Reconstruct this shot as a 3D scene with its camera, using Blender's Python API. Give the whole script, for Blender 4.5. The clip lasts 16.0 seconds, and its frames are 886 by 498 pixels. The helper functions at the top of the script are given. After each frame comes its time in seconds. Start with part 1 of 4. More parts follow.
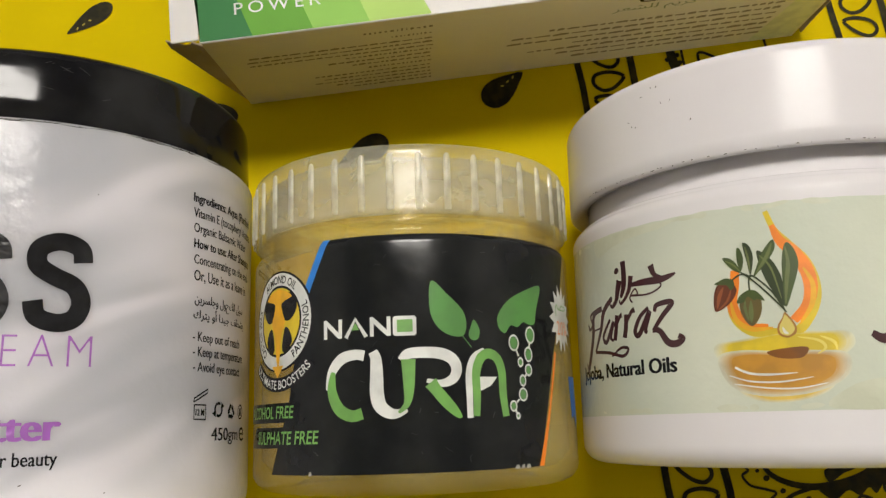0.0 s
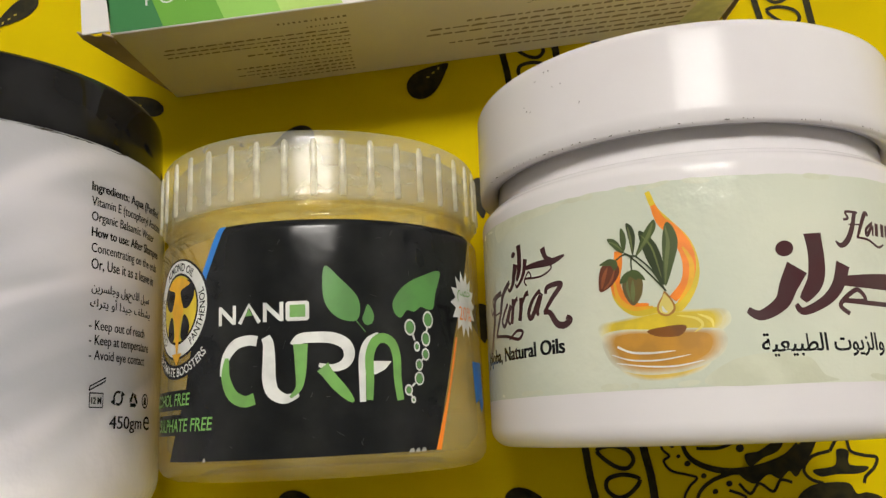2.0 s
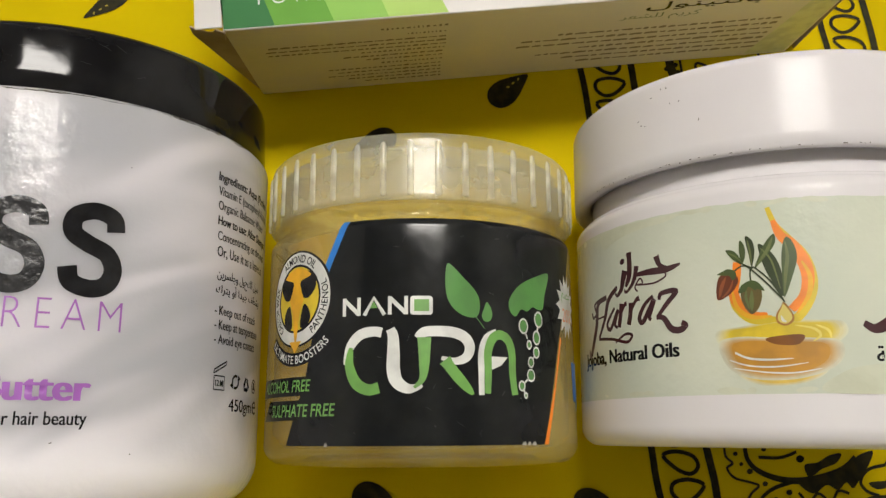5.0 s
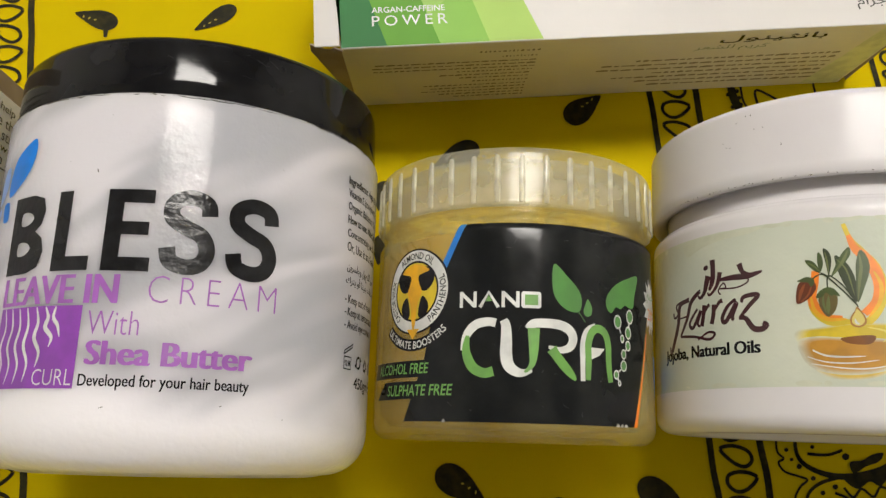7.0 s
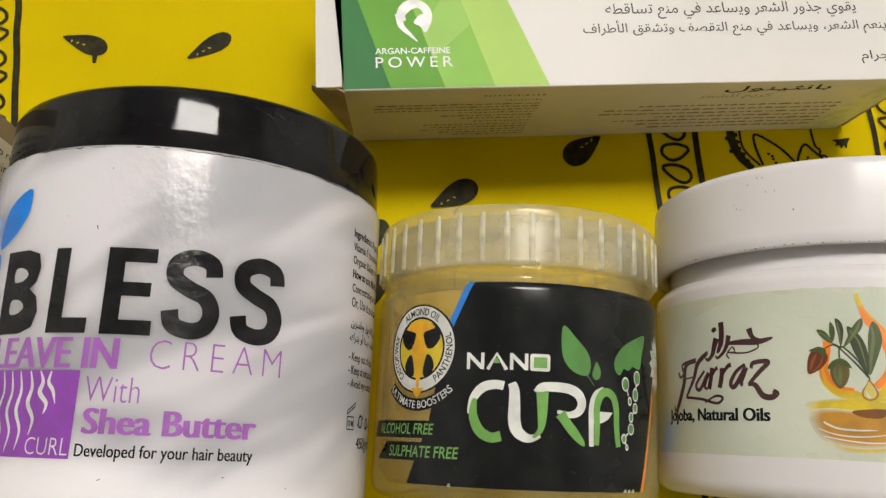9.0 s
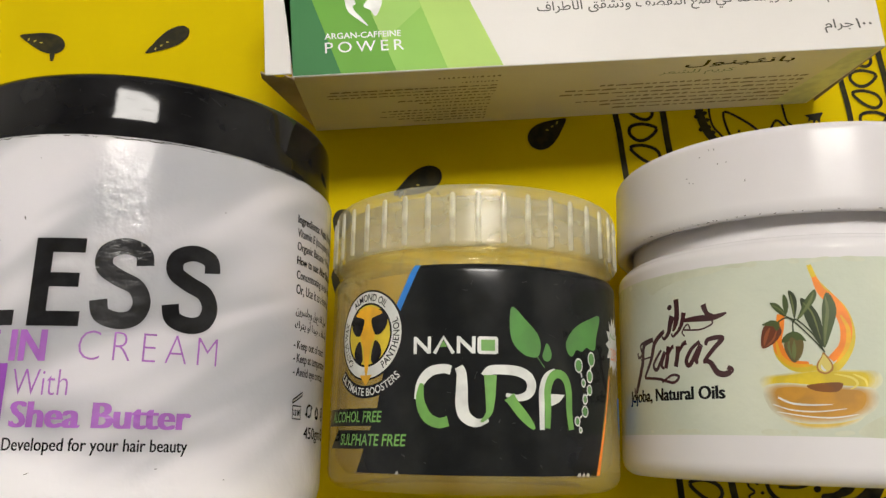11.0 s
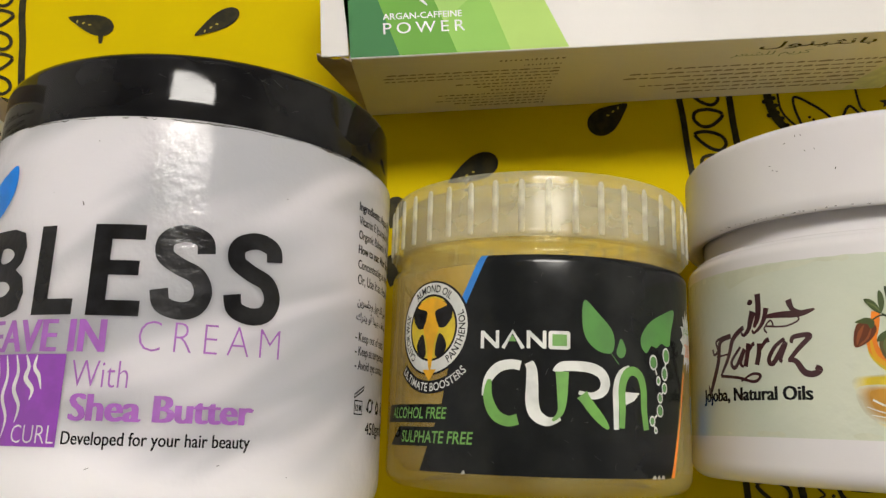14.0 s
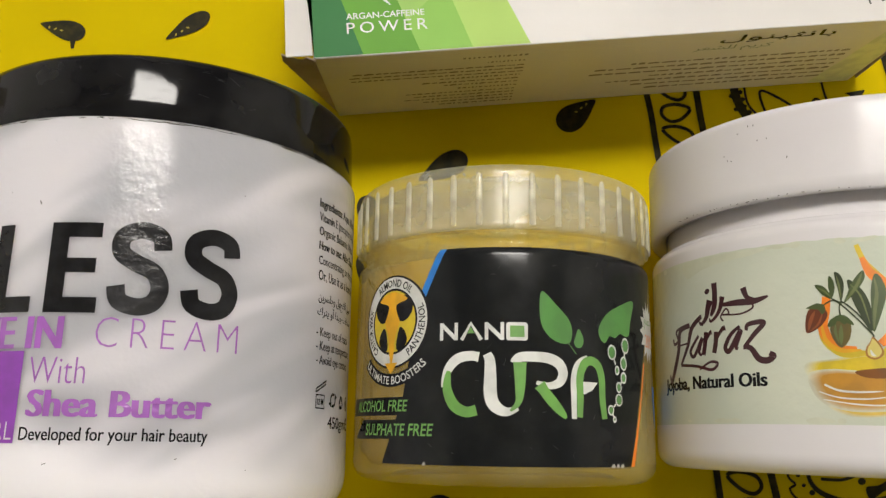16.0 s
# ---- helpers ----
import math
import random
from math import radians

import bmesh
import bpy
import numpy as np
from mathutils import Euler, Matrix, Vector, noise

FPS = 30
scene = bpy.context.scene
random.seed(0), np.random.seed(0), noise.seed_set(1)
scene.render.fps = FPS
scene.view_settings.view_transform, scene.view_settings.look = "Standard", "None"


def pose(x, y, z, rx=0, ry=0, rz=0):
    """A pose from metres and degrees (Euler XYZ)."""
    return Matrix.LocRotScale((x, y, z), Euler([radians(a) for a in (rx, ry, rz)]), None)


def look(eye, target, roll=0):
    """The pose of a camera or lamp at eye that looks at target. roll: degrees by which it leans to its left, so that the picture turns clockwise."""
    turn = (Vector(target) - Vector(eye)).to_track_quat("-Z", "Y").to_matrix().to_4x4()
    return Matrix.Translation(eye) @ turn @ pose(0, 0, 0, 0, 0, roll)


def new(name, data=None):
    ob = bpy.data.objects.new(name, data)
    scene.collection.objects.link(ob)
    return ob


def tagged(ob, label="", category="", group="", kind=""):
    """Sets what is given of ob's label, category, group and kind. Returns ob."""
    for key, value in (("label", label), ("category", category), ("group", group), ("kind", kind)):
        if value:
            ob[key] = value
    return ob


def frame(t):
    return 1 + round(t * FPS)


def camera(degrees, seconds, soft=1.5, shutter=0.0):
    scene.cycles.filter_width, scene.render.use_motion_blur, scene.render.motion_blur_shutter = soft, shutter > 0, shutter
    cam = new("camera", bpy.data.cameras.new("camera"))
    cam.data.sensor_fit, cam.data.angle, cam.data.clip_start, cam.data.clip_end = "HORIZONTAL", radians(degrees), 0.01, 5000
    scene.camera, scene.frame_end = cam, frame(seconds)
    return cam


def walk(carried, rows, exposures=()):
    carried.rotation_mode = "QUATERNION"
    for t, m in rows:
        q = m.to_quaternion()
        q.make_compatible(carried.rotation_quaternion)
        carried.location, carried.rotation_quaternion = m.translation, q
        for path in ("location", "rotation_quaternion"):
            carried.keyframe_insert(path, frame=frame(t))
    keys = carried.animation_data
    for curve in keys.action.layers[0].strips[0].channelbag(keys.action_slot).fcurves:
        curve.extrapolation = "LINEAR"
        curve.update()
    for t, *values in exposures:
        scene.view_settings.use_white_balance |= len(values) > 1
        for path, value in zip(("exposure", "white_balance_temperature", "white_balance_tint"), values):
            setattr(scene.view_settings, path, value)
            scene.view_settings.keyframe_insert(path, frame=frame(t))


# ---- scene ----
cam = camera(57.0, 16.0, soft=1.4)
PATH = [
    (0, (0.03102, -0.03186, 0.22887), (0.02296, 0.07437, -0.25965), -3.90),
    (0.5, (0.03910, -0.03230, 0.22767), (0.03212, 0.07459, -0.26072), -3.72),
    (1, (0.04752, -0.03330, 0.22617), (0.03982, 0.07526, -0.26184), -4.41),
    (1.5, (0.05125, -0.03487, 0.22825), (0.04697, 0.07304, -0.25995), -2.77),
    (2, (0.04989, -0.03531, 0.22846), (0.04775, 0.07239, -0.25980), -1.37),
    (2.5, (0.04543, -0.03487, 0.22782), (0.04683, 0.07159, -0.26072), 1.07),
    (3, (0.03799, -0.03386, 0.22819), (0.04253, 0.07110, -0.26064), 3.39),
    (3.2, (0.03677, -0.03453, 0.23022), (0.04017, 0.06982, -0.25876), 3.16),
    (5.3, (0.02167, -0.03886, 0.23707), (0.03000, 0.07440, -0.24986), 6.85),
    (5.5, (0.02166, -0.03826, 0.23927), (0.02567, 0.07279, -0.24822), 5.00),
    (6, (0.01390, -0.04314, 0.24538), (0.01633, 0.07031, -0.24157), 4.62),
    (6.5, (0.00249, -0.04579, 0.24915), (0.00576, 0.07001, -0.23724), 5.50),
    (7, (-0.00168, -0.04702, 0.25491), (0.00394, 0.07113, -0.23090), 7.05),
    (7.5, (-0.00748, -0.05100, 0.26307), (0.00255, 0.06815, -0.22243), 9.55),
    (8, (-0.01176, -0.04403, 0.25294), (0.00229, 0.07508, -0.23246), 11.73),
    (8.5, (-0.01512, -0.03657, 0.24816), (0.00393, 0.08123, -0.23739), 14.39),
    (9, (-0.01160, -0.03318, 0.25365), (0.01288, 0.08476, -0.23163), 16.94),
    (9.2, (-0.01327, -0.03492, 0.25514), (0.01341, 0.08269, -0.23010), 17.96),
    (11.3, (0.00543, -0.03527, 0.24626), (0.02013, 0.08300, -0.23933), 10.42),
    (11.5, (0.00490, -0.03419, 0.24130), (0.01894, 0.08351, -0.24445), 10.01),
    (12, (0.00858, -0.03521, 0.23774), (0.02069, 0.07907, -0.24887), 9.27),
    (12.5, (0.00394, -0.03436, 0.24022), (0.01298, 0.07799, -0.24691), 8.13),
    (13, (-0.00075, -0.03787, 0.24744), (0.00544, 0.07428, -0.23978), 7.09),
    (13.5, (-0.00565, -0.03547, 0.24592), (-0.00294, 0.07598, -0.24149), 5.58),
    (14, (-0.00415, -0.03368, 0.24131), (-0.00415, 0.07661, -0.24638), 4.30),
    (14.5, (-0.00121, -0.03420, 0.23896), (-0.00264, 0.07621, -0.24870), 3.46),
    (15, (-0.00443, -0.03646, 0.24271), (-0.00654, 0.07453, -0.24481), 2.88),
    (15.5, (0.00133, -0.03683, 0.24512), (-0.00154, 0.07561, -0.24206), 2.25),
    (16, (0.00477, -0.03593, 0.24278), (0.00485, 0.07758, -0.24417), 3.43),
]
walk(cam, [(t, look(eye, target, roll)) for t, eye, target, roll in PATH])

# ---- light: a rectangular ceiling lamp beyond the box, and unseen pale walls added to bounce it ----
scene.view_settings.exposure = 0.0
world = bpy.data.worlds.new("world")
world.use_nodes = True
world.node_tree.nodes["Background"].inputs[0].default_value = (0.9, 0.95, 1.0, 1)
world.node_tree.nodes["Background"].inputs[1].default_value = 0.02
scene.world = world
LAMP_AT = (0.06, 0.73, 1.66)
LAMP_X, LAMP_Y = 0.68, 0.35
LAMP_POWER = 40.5


# ---- materials ----
def shader(name, base, rough=0.5, metal=0.0, spec=0.5):
    m = bpy.data.materials.new(name)
    m.use_nodes = True
    b = m.node_tree.nodes["Principled BSDF"]
    b.inputs["Base Color"].default_value = (*base, 1)
    b.inputs["Roughness"].default_value = rough
    b.inputs["Metallic"].default_value = metal
    b.inputs["Specular IOR Level"].default_value = spec
    return m, m.node_tree, b


def vary(tree, b, base, other, scale, low=0.4, high=0.6, detail=6, to="Base Color", coords="Object"):
    """Blend two colours by noise at a real size."""
    tc = tree.nodes.new("ShaderNodeTexCoord")
    n = tree.nodes.new("ShaderNodeTexNoise")
    n.inputs["Scale"].default_value, n.inputs["Detail"].default_value = scale, detail
    r = tree.nodes.new("ShaderNodeMapRange")
    r.inputs["From Min"].default_value, r.inputs["From Max"].default_value = low, high
    mix = tree.nodes.new("ShaderNodeMix")
    mix.data_type = "RGBA"
    mix.inputs["A"].default_value, mix.inputs["B"].default_value = (*base, 1), (*other, 1)
    tree.links.new(tc.outputs[coords], n.inputs["Vector"])
    tree.links.new(n.outputs["Fac"], r.inputs["Value"])
    tree.links.new(r.outputs["Result"], mix.inputs["Factor"])
    tree.links.new(mix.outputs["Result"], b.inputs[to])
    return n, r, mix


def grain(tree, b, scale, strength, distance=0.0002, rough=None, ripple=None):
    """Fine relief, and with rough=(low, high) an uneven gloss."""
    tc = tree.nodes.new("ShaderNodeTexCoord")
    n = tree.nodes.new("ShaderNodeTexNoise")
    n.inputs["Scale"].default_value, n.inputs["Detail"].default_value = scale, 5
    bump = tree.nodes.new("ShaderNodeBump")
    bump.inputs["Strength"].default_value, bump.inputs["Distance"].default_value = strength, distance
    tree.links.new(tc.outputs["Object"], n.inputs["Vector"])
    tree.links.new(n.outputs["Fac"], bump.inputs["Height"])
    tree.links.new(bump.outputs["Normal"], b.inputs["Normal"])
    if ripple:
        n3 = tree.nodes.new("ShaderNodeTexNoise")
        n3.inputs["Scale"].default_value, n3.inputs["Detail"].default_value = ripple[0], 2
        wide = tree.nodes.new("ShaderNodeBump")
        wide.inputs["Strength"].default_value, wide.inputs["Distance"].default_value = ripple[1], 0.001
        tree.links.new(tc.outputs["Object"], n3.inputs["Vector"])
        tree.links.new(n3.outputs["Fac"], wide.inputs["Height"])
        tree.links.new(wide.outputs["Normal"], bump.inputs["Normal"])
    if rough:
        n2 = tree.nodes.new("ShaderNodeTexNoise")
        n2.inputs["Scale"].default_value, n2.inputs["Detail"].default_value = scale * 0.15, 4
        r = tree.nodes.new("ShaderNodeMapRange")
        r.inputs["From Min"].default_value, r.inputs["From Max"].default_value = 0.3, 0.7
        r.inputs["To Min"].default_value, r.inputs["To Max"].default_value = rough
        tree.links.new(tc.outputs["Object"], n2.inputs["Vector"])
        tree.links.new(n2.outputs["Fac"], r.inputs["Value"])
        tree.links.new(r.outputs["Result"], b.inputs["Roughness"])


def plain(name, base, rough=0.5, spec=0.5, other=None, scale=60, bump=0.0, bump_scale=900, rough_span=None, low=0.4, high=0.6, ripple=None):
    m, tree, b = shader(name, base, rough, 0.0, spec)
    if other:
        vary(tree, b, base, other, scale, low, high)
    if bump:
        grain(tree, b, bump_scale, bump, rough=rough_span, ripple=ripple)
    return m


def pearl():
    """Milky plastic with soft slanting swirls."""
    m, tree, b = shader("pearl_white_plastic", (0.8, 0.8, 0.8), 0.2, 0.0, 0.17)
    b.inputs["Subsurface Weight"].default_value, b.inputs["Subsurface Scale"].default_value = 0.8, 0.012
    b.inputs["Subsurface Radius"].default_value = (1.0, 1.0, 1.0)
    n, r, mix = vary(tree, b, (0.45, 0.455, 0.49), (0.68, 0.66, 0.70), 34, 0.34, 0.64, 0.6)
    n.inputs["Distortion"].default_value = 0.9
    tc = [k for k in tree.nodes if k.type == "TEX_COORD"][0]
    mp = tree.nodes.new("ShaderNodeMapping")
    turn = tree.nodes.new("ShaderNodeMapping")
    turn.inputs["Rotation"].default_value = (0, radians(-58), 0)
    mp.inputs["Scale"].default_value = (2.2, 0.7, 0.6)
    tree.links.new(tc.outputs["Object"], turn.inputs["Vector"])
    tree.links.new(turn.outputs["Vector"], mp.inputs["Vector"])
    tree.links.new(mp.outputs["Vector"], n.inputs["Vector"])
    r.interpolation_type = "SMOOTHSTEP"
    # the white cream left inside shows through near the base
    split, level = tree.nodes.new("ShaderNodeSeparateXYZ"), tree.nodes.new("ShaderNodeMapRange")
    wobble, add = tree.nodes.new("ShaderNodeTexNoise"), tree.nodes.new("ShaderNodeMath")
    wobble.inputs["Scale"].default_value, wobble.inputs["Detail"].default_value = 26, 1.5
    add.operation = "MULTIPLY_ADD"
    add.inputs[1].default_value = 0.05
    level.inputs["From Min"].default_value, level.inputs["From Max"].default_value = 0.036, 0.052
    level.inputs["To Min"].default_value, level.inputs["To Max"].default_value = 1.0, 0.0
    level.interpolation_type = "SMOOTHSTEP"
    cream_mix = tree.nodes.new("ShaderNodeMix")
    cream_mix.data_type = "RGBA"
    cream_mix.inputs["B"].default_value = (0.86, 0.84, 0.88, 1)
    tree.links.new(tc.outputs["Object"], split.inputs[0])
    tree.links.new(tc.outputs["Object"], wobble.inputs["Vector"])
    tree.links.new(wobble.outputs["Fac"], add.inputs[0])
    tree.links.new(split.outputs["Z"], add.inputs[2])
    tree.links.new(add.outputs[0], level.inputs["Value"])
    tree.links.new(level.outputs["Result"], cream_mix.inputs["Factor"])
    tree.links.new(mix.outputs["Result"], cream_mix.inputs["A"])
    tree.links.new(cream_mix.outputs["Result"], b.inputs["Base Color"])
    grain(tree, b, 500, 0.03, rough=(0.10, 0.20), ripple=(420, 0.13))
    return m


YELLOW = plain("yellow_cloth", (0.58, 0.445, 0.0005), 0.7, 0.04, (0.52, 0.395, 0.0005), 14, 0.25, 2500)
INK = plain("black_print", (0.014, 0.012, 0.005), 0.6, 0.15, (0.03, 0.026, 0.006), 300)
OLIVE = plain("faded_print", (0.42, 0.33, 0.03), 0.6, 0.3)
BLACK_LID = plain("black_gloss_plastic", (0.006, 0.006, 0.007), 0.08, 0.22, (0.012, 0.012, 0.013), 90, 0.04, 700, (0.03, 0.11))
PEARL = pearl()
WHITE_JAR = plain("white_plastic", (0.68, 0.66, 0.675), 0.16, 0.16, (0.65, 0.625, 0.645), 25, 0.03, 400, (0.11, 0.24), ripple=(70, 0.08))
# added walls: pale ones fill the sides, dim ones darken reflections
WALL = plain("wall_paint", (0.81, 0.81, 0.79), 0.8, 0.2, (0.77, 0.77, 0.75), 3)
DIM_WALL = plain("dim_reflection_wall", (0.30, 0.29, 0.28), 0.8, 0.2, (0.26, 0.25, 0.24), 3)
CEILING = plain("dim_reflection_ceiling", (0.48, 0.47, 0.46), 0.8, 0.2, (0.44, 0.43, 0.42), 3)
GREY = plain("pale_grey", (0.70, 0.68, 0.66), 0.6, 0.3, (0.66, 0.64, 0.62), 5)


# ---- mesh helpers ----
def mesh_of(name, bm, material, smooth=True):
    me = bpy.data.meshes.new(name)
    bm.to_mesh(me)
    bm.free()
    me.materials.append(material)
    for p in me.polygons:
        p.use_smooth = smooth
    return me


def part(name, bm, material, parent=None, label="", smooth=True, at=None):
    ob = new(name, mesh_of(name, bm, material, smooth))
    if parent is not None:
        ob.parent = parent
    if at is not None:
        ob.matrix_basis = at
    if label:
        tagged(ob, label)
    return ob


def thing(name, at, label, category, group="", kind=""):
    ob = new(name)
    ob.empty_display_size = 0.01
    ob.matrix_basis = at
    return tagged(ob, label, category, group, kind)


def lathe(profile, segments=128, wave=None):
    """Turn a profile of (radius, height) round z. wave(angle, radius, z) may shift the radius."""
    bm = bmesh.new()
    rings = []
    for r, z in profile:
        if r < 1e-6:
            rings.append([bm.verts.new((0, 0, z))])
            continue
        ring = []
        for i in range(segments):
            a = 2 * math.pi * i / segments
            q = r + (wave(a, r, z) if wave else 0)
            ring.append(bm.verts.new((q * math.sin(a), -q * math.cos(a), z)))
        rings.append(ring)
    for a, b in zip(rings, rings[1:]):
        n = max(len(a), len(b))
        for i in range(n):
            j = (i + 1) % n
            quad = [a[i % len(a)], a[j % len(a)], b[j % len(b)], b[i % len(b)]]
            quad = list(dict.fromkeys(quad))
            if len(quad) > 2:
                bm.faces.new(quad)
    bmesh.ops.recalc_face_normals(bm, faces=bm.faces)
    return bm


def arc(cr, cz, r, a0, a1, n=6):
    """Points of a rounded corner in a profile, degrees from outward to up."""
    return [(cr + r * math.cos(radians(a0 + (a1 - a0) * i / n)), cz + r * math.sin(radians(a0 + (a1 - a0) * i / n))) for i in range(n + 1)]


def box_bm(x0, x1, y0, y1, z0, z1, bevel=0.0):
    bm = bmesh.new()
    bmesh.ops.create_cube(bm, size=1)
    for v in bm.verts:
        v.co = Vector(((x0 + x1) / 2 + v.co.x * (x1 - x0), (y0 + y1) / 2 + v.co.y * (y1 - y0), (z0 + z1) / 2 + v.co.z * (z1 - z0)))
    if bevel:
        bmesh.ops.bevel(bm, geom=bm.edges[:], offset=bevel, segments=2, profile=0.5, affect="EDGES")
    return bm


# ---- the unseen room, added to shape the light: pale walls, a dim north wall and ceiling; and the lamp ----
def slab(name, x0, x1, y0, y1, z0, z1, mat):
    return tagged(part(name, box_bm(x0, x1, y0, y1, z0, z1), mat, smooth=False), kind="structure")


FLOOR = -0.5
HALF = 1.35
tagged(slab("floor", -HALF, HALF, -HALF, HALF, FLOOR - 0.1, FLOOR, GREY), "plain grey floor", "floor")
tagged(slab("ceiling", -HALF, HALF, -HALF, HALF, 1.75, 1.85, CEILING), "unseen ceiling, greyed to keep reflections dark", "ceiling")
for nm, b in (("wall_north", (-HALF, HALF, HALF, HALF + 0.1)), ("wall_south", (-HALF, HALF, -HALF - 0.1, -HALF)), ("wall_east", (HALF, HALF + 0.1, -HALF - 0.1, HALF + 0.1)), ("wall_west", (-HALF - 0.1, -HALF, -HALF - 0.1, HALF + 0.1))):
    far = nm == "wall_north"
    tagged(slab(nm, *b, FLOOR - 0.1, 1.85, DIM_WALL if far else WALL), "unseen wall, greyed to keep reflections dark" if far else "unseen pale wall added to bounce light", "wall")

glow = bpy.data.materials.new("lamp_diffuser")
glow.use_nodes = True
gt = glow.node_tree
gt.nodes.remove(gt.nodes["Principled BSDF"])
em = gt.nodes.new("ShaderNodeEmission")
em.inputs["Color"].default_value = (1.0, 0.95, 0.885, 1)
em.inputs["Strength"].default_value = LAMP_POWER
gt.links.new(em.outputs[0], gt.nodes["Material Output"].inputs[0])
lamp = thing("ceiling_lamp", pose(*LAMP_AT), "lit white rectangular ceiling lamp panel", "lamp")
part("housing", box_bm(-LAMP_X / 2 - 0.02, LAMP_X / 2 + 0.02, -LAMP_Y / 2 - 0.02, LAMP_Y / 2 + 0.02, 0.012, 0.09), WALL, lamp, smooth=False)
part("diffuser", box_bm(-LAMP_X / 2, LAMP_X / 2, -LAMP_Y / 2, LAMP_Y / 2, 0, 0.01), glow, lamp, smooth=False)

# ---- the yellow cloth on a table ----
part_table = thing("table", pose(0, 0, FLOOR), "plain table covered by the yellow cloth", "table")
part("tabletop", box_bm(-0.68, 0.68, -0.58, 0.58, 0.47, 0.495, 0.003), GREY, part_table, smooth=False)
for sx in (-1, 1):
    for sy in (-1, 1):
        part("leg", box_bm(sx * 0.6 - 0.03, sx * 0.6 + 0.03, sy * 0.5 - 0.03, sy * 0.5 + 0.03, 0, 0.47), GREY, part_table, smooth=False)


def cloth_bm():
    bm = bmesh.new()
    bmesh.ops.create_grid(bm, x_segments=140, y_segments=120, size=0.5)
    for v in bm.verts:
        x, y = v.co.x * 1.4, v.co.y * 1.2
        z = -0.004 * max(0.0, noise.noise((x * 5, y * 5, 3)) + 0.1) if max(abs(x), abs(y)) > 0.3 else 0.0
        v.co = (x, y, z if abs(x) < 0.69 and abs(y) < 0.59 else -0.02)
    extra = bmesh.ops.extrude_face_region(bm, geom=bm.faces[:])
    for v in extra["geom"]:
        if isinstance(v, bmesh.types.BMVert):
            v.co.z -= 0.0012
    bmesh.ops.recalc_face_normals(bm, faces=bm.faces)
    return bm


cloth = tagged(part("tablecloth", cloth_bm(), YELLOW), "bright yellow cloth printed with black seeds and bandana borders", "cloth")

# ---- the three jars lie on their sides ----
def lying(x, y, z, heading, slope=0.0):
    return pose(x, y, z, -90 + slope, 0, heading)


R_CREAM, R_GEL, R_OIL = 0.0463, 0.0365, 0.0458
GEL_BEND = 48.0  # where the small jar curves in towards its neck
cream = thing("cream_jar", lying(-0.0636 + 0.0578 * math.sin(0.0475), -0.0578, 0.0467, 2.72, -0.89), "large white cream jar, glossy black lid, lying on its side", "jar")
gel = thing("gel_jar", lying(0.0206 + 0.0445 * math.sin(0.0443), -0.0445, 0.0366, 2.54, 0.25), "small clear gel jar, frosted ribbed lid, lying on its side", "jar")
oil = thing("hair_cream_jar", lying(0.1044 + 0.0388 * math.sin(0.0302), -0.0388, 0.0459, 1.73), "wide white plastic jar, pale green label, lying on its side", "jar")


# ---- printing: flat shapes in millimetres, wrapped round a jar or laid on a face ----
def smooth_line(pts, n=8, closed=False):
    """A smooth curve through the points."""
    p = [Vector(q) for q in pts]
    k = len(p)
    out = []
    for i in range(k if closed else k - 1):
        a, b, c, d = (p[(i + j) % k] if closed else p[min(max(i + j, 0), k - 1)] for j in (-1, 0, 1, 2))
        for s in range(n):
            t = s / n
            out.append(0.5 * (2 * b + (c - a) * t + (2 * a - 5 * b + 4 * c - d) * t * t + (3 * b - a - 3 * c + d) * t ** 3))
    if not closed:
        out.append(p[-1])
    return out


import itertools

SHAPES = itertools.count()


def ply():
    """A hair's height of its own for each shape, so that no two share a plane."""
    return 0.001 * (next(SHAPES) % 6)


def poly(bm, pts):
    """One flat face, turned to face up, filled whatever its outline."""
    pts = [Vector((q[0], q[1])) for q in pts]
    area = sum(a.x * b.y - b.x * a.y for a, b in zip(pts, pts[1:] + pts[:1]))
    if area < 0:
        pts.reverse()
    z = ply()
    f = bm.faces.new([bm.verts.new((q.x, q.y, z)) for q in pts])
    f.normal_update()
    bmesh.ops.triangulate(bm, faces=[f])


def blob(bm, pts, n=6):
    poly(bm, smooth_line(pts, n, True))


def ellipse(bm, x, y, a, b=None, turn=0, n=24):
    b = b or a
    c, s = math.cos(radians(turn)), math.sin(radians(turn))
    poly(bm, [(x + a * math.cos(t) * c - b * math.sin(t) * s, y + a * math.cos(t) * s + b * math.sin(t) * c) for t in (2 * math.pi * i / n for i in range(n))])


def stroke(bm, pts, w, w2=None, n=8, smooth=True, mid=None):
    """A line of width w, or from w to w2, or swelling to mid halfway."""
    line = smooth_line(pts, n) if smooth else [Vector(p) for p in pts]
    w2 = w if w2 is None else w2
    sides = []
    for i, p in enumerate(line):
        t = i / (len(line) - 1)
        d = line[min(i + 1, len(line) - 1)] - line[max(i - 1, 0)]
        d = Vector((-d.y, d.x)).normalized() if d.length > 0 else Vector((0, 1))
        k = w + (w2 - w) * t
        if mid is not None:
            k += (mid - k) * math.sin(math.pi * t)
        sides.append((p + d * k / 2, p - d * k / 2))
    z = ply()
    vs = [(bm.verts.new((a.x, a.y, z)), bm.verts.new((b.x, b.y, z))) for a, b in sides]
    for (a, b), (c, d) in zip(vs, vs[1:]):
        bm.faces.new((a, b, d, c))


